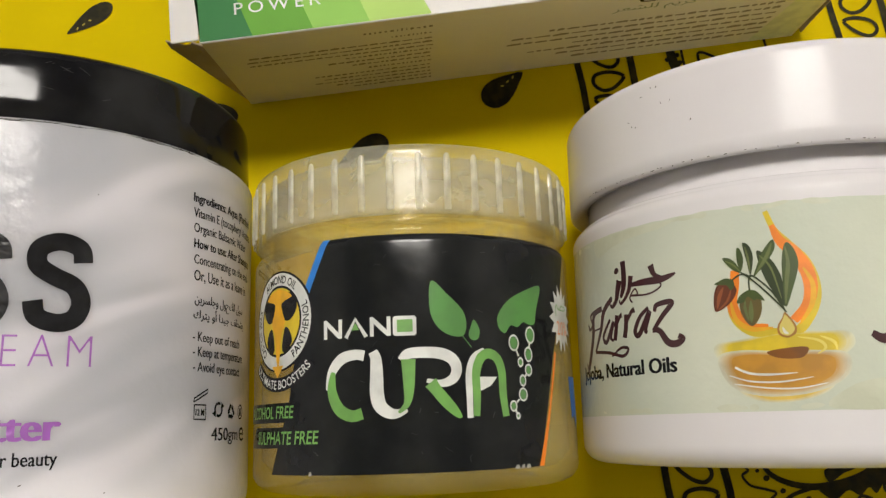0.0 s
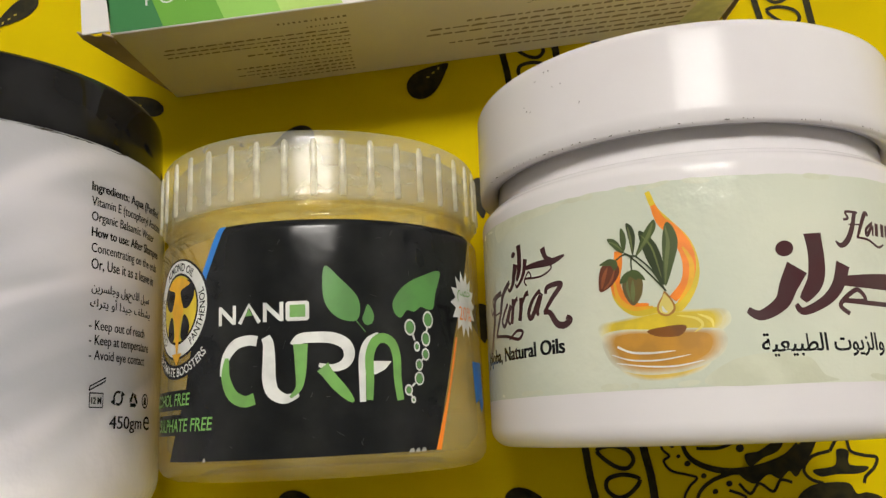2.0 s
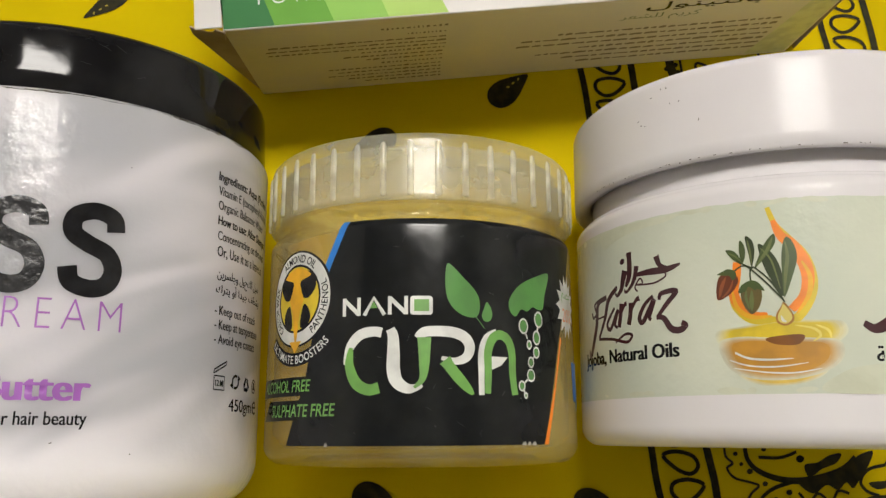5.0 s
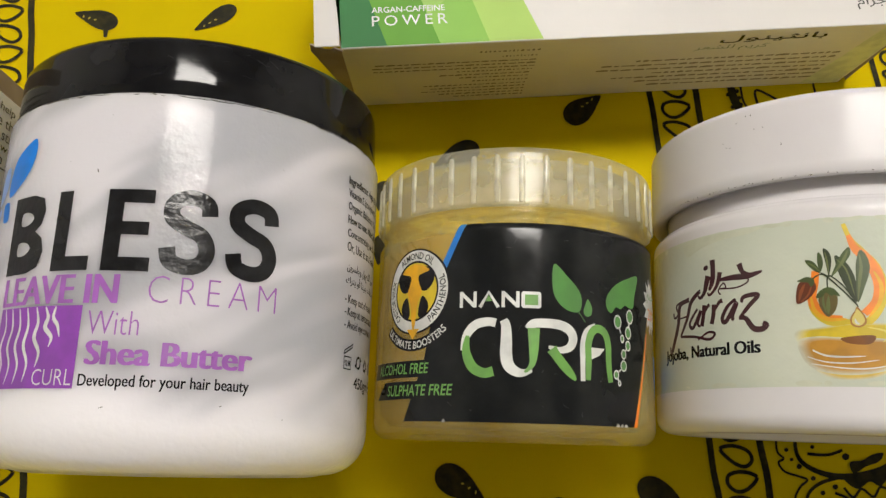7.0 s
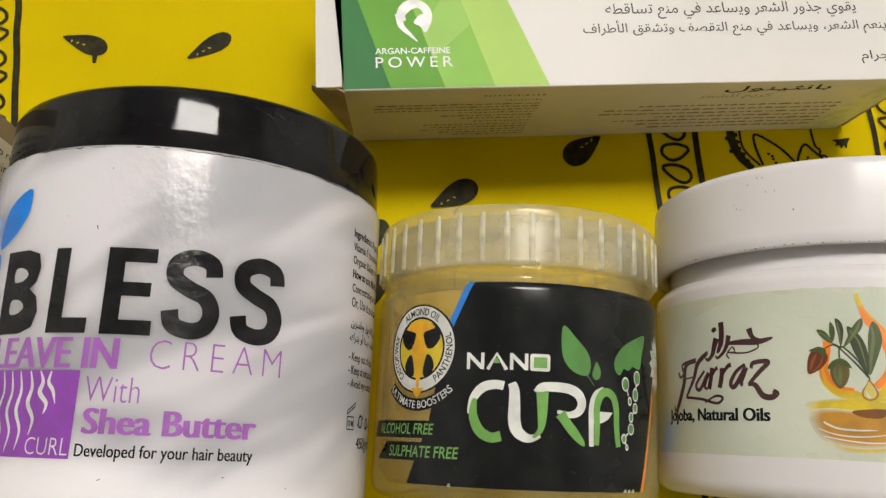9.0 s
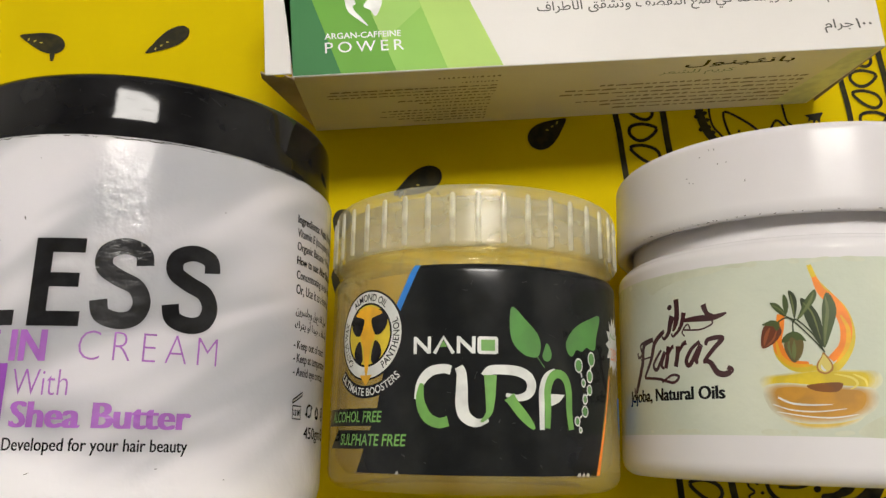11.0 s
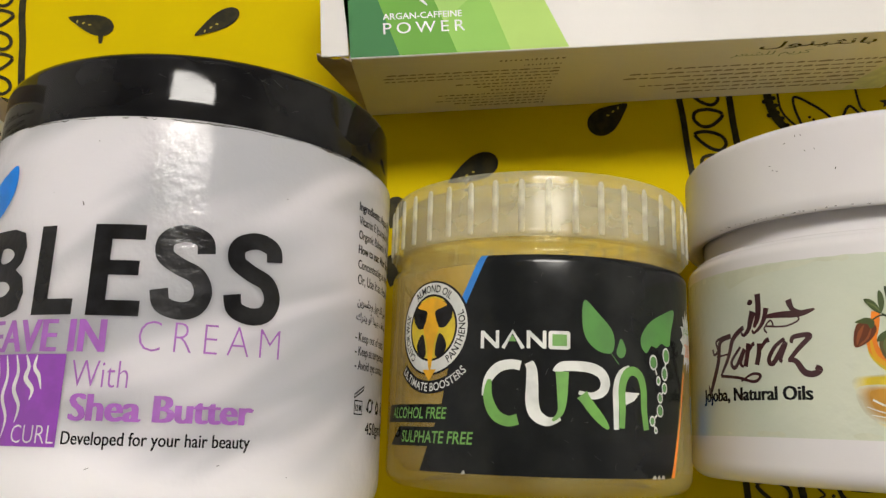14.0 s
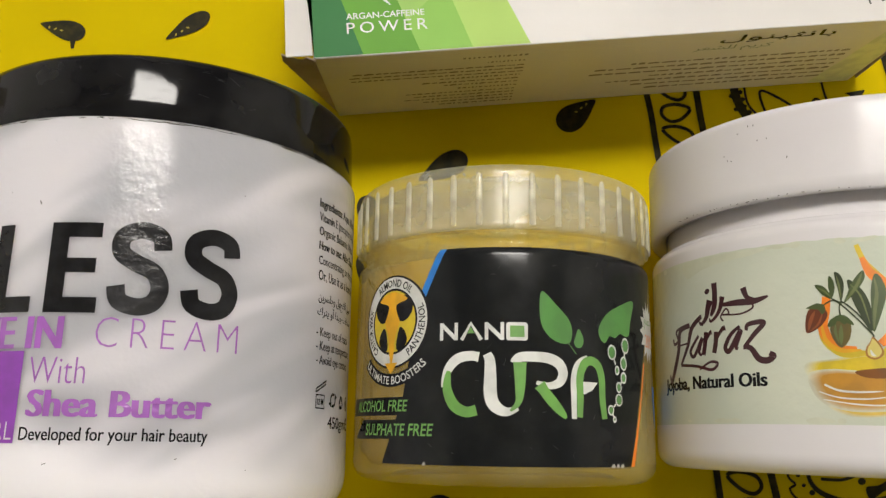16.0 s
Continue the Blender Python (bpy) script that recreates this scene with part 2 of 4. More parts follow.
def ring(bm, x, y, r0, r1, a0=0, a1=360, sy=1.0, n=40):
    """Part of a flat ring, angles from the right, counter-clockwise."""
    vs = []
    z = ply()
    for i in range(n + 1):
        a = radians(a0 + (a1 - a0) * i / n)
        vs.append((bm.verts.new((x + r0 * math.cos(a), y + r0 * sy * math.sin(a), z)), bm.verts.new((x + r1 * math.cos(a), y + r1 * sy * math.sin(a), z))))
    for (a, b), (c, d) in zip(vs, vs[1:]):
        bm.faces.new((a, b, d, c))


ARABIC = {"ا": 0xFE8D, "أ": 0xFE83, "ب": 0xFE8F, "ة": 0xFE93, "ث": 0xFE99, "ت": 0xFE95, "ج": 0xFE9D, "خ": 0xFEA5, "د": 0xFEA9, "ذ": 0xFEAB, "ر": 0xFEAD, "ز": 0xFEAF,
          "س": 0xFEB1, "ش": 0xFEB5, "ص": 0xFEB9, "ط": 0xFEC1, "ع": 0xFEC9, "ف": 0xFED1, "ق": 0xFED5, "ك": 0xFED9, "ل": 0xFEDD, "م": 0xFEE1, "ن": 0xFEE5,
          "ه": 0xFEE9, "و": 0xFEED, "ي": 0xFEF1}
NO_LEFT = "اأةدذرزو"


def joined(text):
    """Arabic letters in their joined forms, in the order in which they stand from left to right."""
    out = []
    for i, c in enumerate(text):
        if c not in ARABIC:
            out.append(c)
            continue
        before = i > 0 and text[i - 1] in ARABIC and text[i - 1] not in NO_LEFT
        after = i + 1 < len(text) and text[i + 1] in ARABIC and c not in NO_LEFT
        out.append(chr(ARABIC[c] + (3 if before and after else 2 if after else 1 if before else 0)))
    return "".join(reversed(out))


def letters(bm, text, x, y, w, h, weight=0.0, slant=0.0, spacing=1.0, bold=0.0):
    """Words fitted into the rectangle at (x, y) with width w and height h, in millimetres; bold widens the stems."""
    c = bpy.data.curves.new("words", "FONT")
    c.body, c.resolution_u, c.offset, c.shear, c.space_character = text, 3, weight, slant, spacing
    ob = bpy.data.objects.new("words", c)
    scene.collection.objects.link(ob)
    me = bpy.data.meshes.new_from_object(ob.evaluated_get(bpy.context.evaluated_depsgraph_get()))
    bpy.data.objects.remove(ob)
    bpy.data.curves.remove(c)
    co = np.array([v.co[:2] for v in me.vertices])
    low, size = co.min(0), np.maximum(co.max(0) - co.min(0), 1e-6)
    for v in me.vertices:
        v.co = (x + (v.co.x - low[0]) / size[0] * (w - bold), y + (v.co.y - low[1]) / size[1] * h, 0)
    bm.from_mesh(me)
    for k in range(1, 4 if bold else 1):
        for v in me.vertices:
            v.co += Vector((bold / 3, 0, 0.0015))
        bm.from_mesh(me)
    bpy.data.meshes.remove(me)


def arc_letters(bm, text, cx, cy, r, h, a0, a1, weight=0.0, outward=True):
    """Words bent along a circle of radius r at their foot, from angle a0 to a1."""
    tmp = bmesh.new()
    letters(tmp, text, 0, 0, 1, h, weight)
    for v in tmp.verts:
        a = radians(a0 + (a1 - a0) * v.co.x)
        q = r + v.co.y if outward else r - v.co.y
        v.co = (cx + q * math.cos(a), cy + q * math.sin(a), 0)
    me = bpy.data.meshes.new("tmp")
    tmp.to_mesh(me)
    tmp.free()
    bm.from_mesh(me)
    bpy.data.meshes.remove(me)


def bars(bm, x, y, w, h, lines, seed, ragged=0.3, right=False):
    """Small writing that cannot be read: rows of short bars."""
    rnd = random.Random(seed)
    step = h / lines
    for i in range(lines):
        length = w * (1 - ragged * rnd.random())
        q, end = 0.0, length
        yy = y + h - (i + 0.7) * step
        while q < end:
            k = rnd.uniform(0.03, 0.10) * w * 0.6
            a, b = (x + w - q - k, x + w - q) if right else (x + q, x + q + k)
            t = step * rnd.uniform(0.26, 0.36)
            dip = step * rnd.uniform(-0.06, 0.10)
            poly(bm, [(a, yy - dip), (b, yy), (b, yy + t), ((a + b) / 2, yy + t + dip), (a, yy + t * 0.8)])
            q += k + step * 0.22


def wrap(bm, radius, lift):
    """Bend a flat drawing round a jar: x runs round it from its front, y up its axis."""
    xs = [v.co.x for v in bm.verts]
    x = math.floor(min(xs)) + 0.5
    while x < max(xs):
        bmesh.ops.bisect_plane(bm, geom=bm.verts[:] + bm.edges[:] + bm.faces[:], plane_co=(x, 0, 0), plane_no=(1, 0, 0), dist=1e-5)
        x += 1.5
    if radius == R_GEL and max(v.co.y for v in bm.verts) > GEL_BEND:
        for y in (GEL_BEND, GEL_BEND + 0.5, GEL_BEND + 1.0, GEL_BEND + 1.4):
            bmesh.ops.bisect_plane(bm, geom=bm.verts[:] + bm.edges[:] + bm.faces[:], plane_co=(0, y, 0), plane_no=(0, 1, 0), dist=1e-5)
    for v in bm.verts:
        a, r = v.co.x / 1000 / radius, radius + (lift + v.co.z) / 1000
        if radius == R_GEL and v.co.y > GEL_BEND:
            r -= 0.003 - math.sqrt(9 - (v.co.y - GEL_BEND) ** 2) / 1000
        v.co = (r * math.sin(a), -r * math.cos(a), v.co.y / 1000)
    for f in bm.faces:
        if f.normal.length > 0:
            f.normal_update()
    return bm


def printed(name, bm, material, parent, radius, lift, label=""):
    return part(name, wrap(bm, radius, lift), material, parent, label)


def ink(name, colour, rough=0.3, spec=0.4):
    return plain(name, colour, rough, spec, tuple(c * 0.8 + 0.01 for c in colour), 220)


BLACK_INK = plain("black_ink", (0.008, 0.008, 0.009), 0.2, 0.26, (0.015, 0.015, 0.017), 220, 0.03, 500, (0.12, 0.24), ripple=(420, 0.12))
PURPLE = ink("purple_ink", (0.27, 0.06, 0.42))
LILAC = ink("lilac_ink", (0.36, 0.12, 0.48))
BLUE = ink("blue_ink", (0.0, 0.22, 0.80))
WHITE_INK = ink("white_ink", (0.70, 0.71, 0.68))
GREEN = ink("leaf_green_ink", (0.10, 0.27, 0.07))
LIME = ink("lime_ink", (0.16, 0.37, 0.085))
BROWN = ink("dark_brown_ink", (0.055, 0.014, 0.018))
ORANGE = ink("orange_ink", (0.85, 0.24, 0.02))
AMBER = ink("amber_ink", (0.80, 0.42, 0.015))
GOLD = ink("golden_ink", (0.66, 0.50, 0.03))
OILY = ink("oil_brown_ink", (0.40, 0.19, 0.035))
DEEP_OIL = ink("deep_oil_ink", (0.20, 0.075, 0.015))
NUT = ink("nut_ink", (0.13, 0.035, 0.015))
NUT_GREEN = ink("green_nut_ink", (0.13, 0.10, 0.035))
LEAF = ink("olive_leaf_ink", (0.065, 0.095, 0.03))
LEAF_DARK = ink("dark_leaf_ink", (0.035, 0.05, 0.02))
SKY_BLUE = ink("strip_blue_ink", (0.02, 0.20, 0.62))
GREY_INK = ink("grey_ink", (0.07, 0.07, 0.06), 0.5)
LABEL_BLACK = plain("black_label_film", (0.008, 0.009, 0.010), 0.2, 0.27, (0.018, 0.019, 0.019), 130, 0.06, 500, (0.10, 0.22), 0.42, 0.8, ripple=(160, 0.12))
LABEL_GREEN = plain("pale_green_label_paper", (0.53, 0.57, 0.475), 0.16, 0.28, (0.60, 0.625, 0.52), 22, 0.10, 900, (0.08, 0.18), ripple=(430, 0.12))
LABEL_WORN = plain("worn_label_paper", (0.49, 0.51, 0.39), 0.35, 0.3, (0.55, 0.57, 0.45), 150, 0.3, 700)
CLEAR_FILM = plain("pale_torn_film", (0.36, 0.35, 0.31), 0.4)


def clear_plastic(name, tint, milk, cloudy, rough, scale=40, glow_through=0.2):
    """See-through plastic: tinted clear, part milky, with its gloss on top."""
    m = bpy.data.materials.new(name)
    m.use_nodes = True
    t = m.node_tree
    t.nodes.remove(t.nodes["Principled BSDF"])
    clear, diffuse, through_light, gloss = (t.nodes.new("ShaderNodeBsdf" + k) for k in ("Transparent", "Diffuse", "Translucent", "Glossy"))
    clear.inputs["Color"].default_value = (*tint, 1)
    diffuse.inputs["Color"].default_value = through_light.inputs["Color"].default_value = (*milk, 1)
    gloss.inputs["Roughness"].default_value = rough
    milky, body_mix, top_mix = (t.nodes.new("ShaderNodeMixShader") for k in range(3))
    milky.inputs[0].default_value = glow_through
    t.links.new(diffuse.outputs[0], milky.inputs[1])
    t.links.new(through_light.outputs[0], milky.inputs[2])
    tc, n, r = t.nodes.new("ShaderNodeTexCoord"), t.nodes.new("ShaderNodeTexNoise"), t.nodes.new("ShaderNodeMapRange")
    n.inputs["Scale"].default_value, n.inputs["Detail"].default_value = scale, 5
    r.inputs["From Min"].default_value, r.inputs["From Max"].default_value = 0.3, 0.7
    r.inputs["To Min"].default_value, r.inputs["To Max"].default_value = cloudy
    t.links.new(tc.outputs["Object"], n.inputs["Vector"])
    t.links.new(n.outputs["Fac"], r.inputs["Value"])
    t.links.new(r.outputs["Result"], body_mix.inputs[0])
    t.links.new(clear.outputs[0], body_mix.inputs[1])
    t.links.new(milky.outputs[0], body_mix.inputs[2])
    edge, bump = t.nodes.new("ShaderNodeLayerWeight"), t.nodes.new("ShaderNodeBump")
    rise, fr = t.nodes.new("ShaderNodeMath"), t.nodes.new("ShaderNodeMath")
    rise.operation, rise.inputs[1].default_value = "POWER", 5.0
    fr.operation, fr.inputs[1].default_value, fr.inputs[2].default_value = "MULTIPLY_ADD", 0.6, 0.032
    t.links.new(edge.outputs["Facing"], rise.inputs[0])
    t.links.new(rise.outputs[0], fr.inputs[0])
    n2 = t.nodes.new("ShaderNodeTexNoise")
    n2.inputs["Scale"].default_value = 350
    bump.inputs["Strength"].default_value, bump.inputs["Distance"].default_value = 0.06, 0.0002
    t.links.new(tc.outputs["Object"], n2.inputs["Vector"])
    t.links.new(n2.outputs["Fac"], bump.inputs["Height"])
    t.links.new(bump.outputs["Normal"], gloss.inputs["Normal"])
    t.links.new(fr.outputs[0], top_mix.inputs[0])
    t.links.new(body_mix.outputs[0], top_mix.inputs[1])
    t.links.new(gloss.outputs[0], top_mix.inputs[2])
    t.links.new(top_mix.outputs[0], t.nodes["Material Output"].inputs[0])
    return m


# clear plastic; its milk colour holds the yellow cloth's light coming through
CLEAR = clear_plastic("clear_cloth_glow_plastic", (0.99, 0.94, 0.76), (0.96, 0.88, 0.46), (0.05, 0.28), 0.05, 45, 0.4)
FROSTED = clear_plastic("frosted_plastic", (0.98, 0.965, 0.90), (0.94, 0.955, 0.87), (0.13, 0.32), 0.20, 70, 0.55)
# the lid's plastic made milkier, so the ribs' bright glints are in the colour
RIB = clear_plastic("rib_glint_plastic", (0.98, 0.97, 0.90), (0.98, 0.98, 0.92), (0.28, 0.50), 0.12, 300, 0.45)
# gel smears, coloured stronger to add the cloth's yellow glow inside the jar
RESIDUE = clear_plastic("gel_residue", (0.95, 0.86, 0.55), (0.92, 0.70, 0.14), (0.25, 0.75), 0.10, 70, 0.4)
GRIME = plain("dark_grime", (0.03, 0.022, 0.015), 0.7, 0.2)

# ---- large cream jar ----
body = part("body", lathe([(0, 0.004), (0.028, 0.004), (0.031, 0.0005), (0.034, 0.0)] + arc(0.0363, 0.0105, 0.0100, -90, 0, 10)
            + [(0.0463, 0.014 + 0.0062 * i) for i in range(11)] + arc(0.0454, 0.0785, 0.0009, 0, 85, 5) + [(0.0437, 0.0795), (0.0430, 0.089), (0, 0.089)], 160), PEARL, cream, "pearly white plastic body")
lid_tilt = Matrix.Translation((0, 0, 0.086)) @ pose(0, 0, 0.0012, 0, -1.3, 0) @ Matrix.Translation((0, 0, -0.086))
lid = part("lid", lathe([(0.0440, 0.0768), (0.0449, 0.0768), (0.0453, 0.0774), (0.0453, 0.083), (0.0452, 0.088)] + arc(0.0429, 0.0905, 0.0022, 0, 90, 8) + [(0.040, 0.0929), (0.039, 0.0921), (0, 0.0921)], 160), BLACK_LID, cream, "glossy black screw lid", at=lid_tilt)
bm = bmesh.new()
rnd = random.Random(4)
for i in range(90):
    u = rnd.uniform(-62, 62)
    w = rnd.uniform(0.4, 4.0) * rnd.random() + 0.2
    stroke(bm, [(u - w, 78.8 + rnd.uniform(-0.1, 0.15)), (u, 78.75 + rnd.uniform(-0.25, 0.2)), (u + w, 78.8 + rnd.uniform(-0.1, 0.15))], 0.04, mid=rnd.uniform(0.03, 0.20), n=3)
printed("grime", bm, GRIME, body, R_CREAM, 0.03)
bm = bmesh.new()
for i in range(22):
    u, z = rnd.gauss(9, 9), rnd.uniform(82.0, 90.6)
    a = rnd.uniform(-0.7, 0.7)
    k = rnd.uniform(0.5, 2.6)
    stroke(bm, [(u, z), (u + k * math.cos(a), min(max(z + k * math.sin(a), 81.6), 90.6))], rnd.uniform(0.02, 0.06), smooth=False)
printed("scratch", bm, plain("scratched_plastic", (0.035, 0.035, 0.035), 0.5), lid, 0.0453, 0.02)
for u, z, w, h in ((-9.0, 61.5, 0.12, 0.5), (-7.4, 74.0, 0.1, 0.1), (20.5, 14.0, 0.3, 0.08), (-2.0, 13.0, 0.5, 0.06), (30.0, 66.0, 0.1, 0.12), (34.0, 12.0, 0.12, 0.1), (-16.0, 64.0, 0.08, 0.1)):
    bm = bmesh.new()
    ellipse(bm, u, z, w, h, 20, 8)
    printed("lint", bm, GRIME, body, R_CREAM, 0.05)

bm = bmesh.new()
blob(bm, [(-27.6, 70.9), (-31.5, 69.8), (-35.5, 67.2), (-37.2, 63.0), (-36.6, 58.8), (-32.0, 60.5), (-28.6, 63.5), (-27.0, 67.0)])
blob(bm, [(-38.8, 57.6), (-36.2, 57.6), (-35.4, 55.4), (-35.8, 53.2), (-38.2, 53.4), (-39.0, 55.4)])
printed("leaf_mark", bm, BLUE, body, R_CREAM, 0.06)
PALE_BLUE = ink("pale_blue_ink", (0.25, 0.42, 0.80))
bm = bmesh.new()
blob(bm, [(-39.0, 66.5), (-42.5, 66.0), (-43.8, 62.0), (-43.0, 58.0), (-39.8, 60.0), (-38.4, 63.0)])
blob(bm, [(-42.8, 56.8), (-41.0, 56.4), (-43.0, 50.0), (-46.0, 47.5), (-45.4, 52.0)])
printed("leaf_mark", bm, PALE_BLUE, body, R_CREAM, 0.05)

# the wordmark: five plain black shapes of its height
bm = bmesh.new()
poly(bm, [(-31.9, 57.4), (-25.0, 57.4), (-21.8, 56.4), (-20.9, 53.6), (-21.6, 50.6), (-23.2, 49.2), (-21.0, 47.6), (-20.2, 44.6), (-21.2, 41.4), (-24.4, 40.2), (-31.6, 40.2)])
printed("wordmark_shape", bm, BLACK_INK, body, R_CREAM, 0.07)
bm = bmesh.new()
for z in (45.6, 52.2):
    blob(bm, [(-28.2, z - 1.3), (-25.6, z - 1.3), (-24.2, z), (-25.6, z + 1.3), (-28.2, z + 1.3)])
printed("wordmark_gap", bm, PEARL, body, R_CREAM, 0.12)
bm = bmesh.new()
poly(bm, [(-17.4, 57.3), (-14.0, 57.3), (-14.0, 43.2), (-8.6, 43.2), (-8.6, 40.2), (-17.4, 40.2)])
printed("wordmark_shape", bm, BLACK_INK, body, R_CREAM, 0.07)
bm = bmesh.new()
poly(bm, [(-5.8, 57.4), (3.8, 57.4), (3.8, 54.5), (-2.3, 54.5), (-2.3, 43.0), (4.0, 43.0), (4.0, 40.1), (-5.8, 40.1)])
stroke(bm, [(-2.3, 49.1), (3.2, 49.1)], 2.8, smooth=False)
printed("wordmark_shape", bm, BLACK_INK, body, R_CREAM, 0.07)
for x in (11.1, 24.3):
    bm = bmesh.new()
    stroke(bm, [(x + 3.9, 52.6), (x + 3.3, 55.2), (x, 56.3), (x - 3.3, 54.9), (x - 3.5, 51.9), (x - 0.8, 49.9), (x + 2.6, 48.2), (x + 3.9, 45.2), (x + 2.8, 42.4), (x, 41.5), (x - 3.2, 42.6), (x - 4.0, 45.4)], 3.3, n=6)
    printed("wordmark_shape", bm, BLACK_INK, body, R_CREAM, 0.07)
bm = bmesh.new()
letters(bm, "LEAVE IN", -30.9, 33.4, 29.6, 6.0, 0.0, bold=0.6)
printed("lettering", bm, LILAC, body, R_CREAM, 0.07)
bm = bmesh.new()
letters(bm, "CREAM", 4.5, 33.8, 26.0, 5.6, -0.022, spacing=1.35)
printed("lettering", bm, LILAC, body, R_CREAM, 0.07)
bm = bmesh.new()
poly(bm, [(-30.6, 33.0), (-8.3, 33.0), (-8.3, 16.5), (-30.6, 16.5)])
panel = printed("purple_panel", bm, PURPLE, body, R_CREAM, 0.06)
bm = bmesh.new()
for k, x in enumerate((-29.0, -26.6, -24.2, -21.8, -19.2, -16.8)):
    bottom = (17.2, 17.4, 17.4, 17.8, 20.6, 24.6)[k]
    mid = (32.6 + bottom) / 2
    stroke(bm, [(x, 32.8), (x + 0.9, (32.8 + mid) / 2), (x + 0.1 * k, mid), (x + 1.3 + 0.2 * k, (mid + bottom) / 2), (x + 0.4 + 0.3 * k, bottom)], 0.25, 0.1, mid=0.55 + 0.09 * k)
stroke(bm, [(-14.3, 32.8), (-14.6, 30.6), (-13.4, 29.0), (-12.6, 26.6)], 0.3, 0.1, mid=0.8)
letters(bm, "CURL", -17.9, 17.1, 9.2, 3.2, -0.012)
printed("curl_print", bm, WHITE_INK, body, R_CREAM, 0.12)
bm = bmesh.new()
letters(bm, "With", -6.9, 27.1, 10.4, 4.8, -0.012)
printed("lettering", bm, LILAC, body, R_CREAM, 0.07)
bm = bmesh.new()
letters(bm, "Shea Butter", -6.6, 21.2, 32.9, 4.8, 0.0, bold=0.62)
printed("lettering", bm, LILAC, body, R_CREAM, 0.07)
bm = bmesh.new()
letters(bm, "Developed for your hair beauty", -7.3, 16.3, 33.3, 3.1, 0.004, bold=0.08)
printed("lettering", bm, BLACK_INK, body, R_CREAM, 0.07)
bm = bmesh.new()
for row, (words, z, w) in enumerate((("Ingredients: Aqua (Purified", 68.6, 25), ("Vitamin E (tocopheryl Acetate", 65.4, 26), ("Organic Balsamic Water", 62.2, 22), ("How to use: After Shampoo", 58.9, 25),
                                     ("Concentrating on the ends", 55.6, 24), ("Or, Use it as a leave in", 52.4, 22), ("- Keep out of reach", 39.8, 18), ("- Keep at temperature", 36.8, 20), ("- Avoid eye contact", 33.8, 18))):
    letters(bm, words, 50.3 + row * 0.15, z - 0.5, w, 2.6, 0.008 if row in (0, 3) else 0.002, bold=0.14 if row in (0, 3) else 0.08)
letters(bm, "450gm", 57.6, 19.6, 11.6, 3.4, bold=0.15)
letters(bm, "e", 70.0, 20.2, 3.4, 3.0)
letters(bm, joined("سيل الكحول وجلسرين"), 51.4, 46.7, 19.5, 2.8, bold=0.1)
letters(bm, joined("يشطف جيدا أو يترك"), 51.2, 44.0, 20.5, 2.8, bold=0.1)
ring(bm, 60.0, 26.6, 1.0, 1.55, 60, 215)
ring(bm, 60.0, 26.6, 1.0, 1.55, 240, 395)
for x, y, a in ((61.4, 27.4, 120), (58.6, 25.8, 300)):
    poly(bm, [(x + 0.85 * math.cos(radians(a + k)), y + 0.85 * math.sin(radians(a + k))) for k in (0, 120, 240)])
for k in range(3):
    a, b = radians(90 + 120 * k), radians(210 + 120 * k)
    p, q = Vector((65.4 + 1.9 * math.cos(a), 26.3 + 1.9 * math.sin(a))), Vector((65.4 + 1.9 * math.cos(b), 26.3 + 1.9 * math.sin(b)))
    stroke(bm, [p.lerp(q, 0.12), p.lerp(q, 0.62)], 0.75, smooth=False)
    stroke(bm, [p.lerp(q, 0.60), p.lerp(q, 0.86)], 1.3, 0.05, smooth=False)
ring(bm, 70.6, 26.4, 1.25, 1.6)
poly(bm, [(69.9, 25.6), (71.3, 25.6), (71.0, 27.2), (70.2, 27.2)])
stroke(bm, [(52.2, 27.4), (52.2, 24.6), (55.6, 24.6), (55.6, 27.4), (52.2, 27.4)], 0.3, smooth=False)
stroke(bm, [(52.0, 27.9), (52.2, 28.7), (56.2, 30.6), (56.0, 29.8), (52.0, 27.9)], 0.3, smooth=False)
letters(bm, "12 M", 52.6, 25.3, 2.6, 1.3, 0.01, bold=0.12)
printed("small_lettering", bm, BLACK_INK, body, R_CREAM, 0.07)

# ---- small gel jar: a clear shell with a black label ----
gel_out = [(0.0, 0.0016), (0.026, 0.0016), (0.029, 0.0)] + arc(0.0325, 0.004, 0.004, -90, 0, 6) + [(0.0365, 0.020), (0.0365, 0.0480)] + arc(0.0335, 0.0480, 0.0030, 0, 58, 8) + [(0.0350, 0.0520), (0.0356, 0.0523), (0.0358, 0.0530), (0.0354, 0.0535), (0.0338, 0.0537), (0.0338, 0.062)]
gel_in = [(0.0322, 0.062), (0.0322, 0.0515), (0.0346, 0.0490), (0.0348, 0.020), (0.0347, 0.0065), (0.032, 0.0035), (0.0, 0.0032)]
body = part("body", lathe(gel_out + gel_in, 128), CLEAR, gel, "clear plastic body coloured with the yellow cloth's glow, with gel residue")


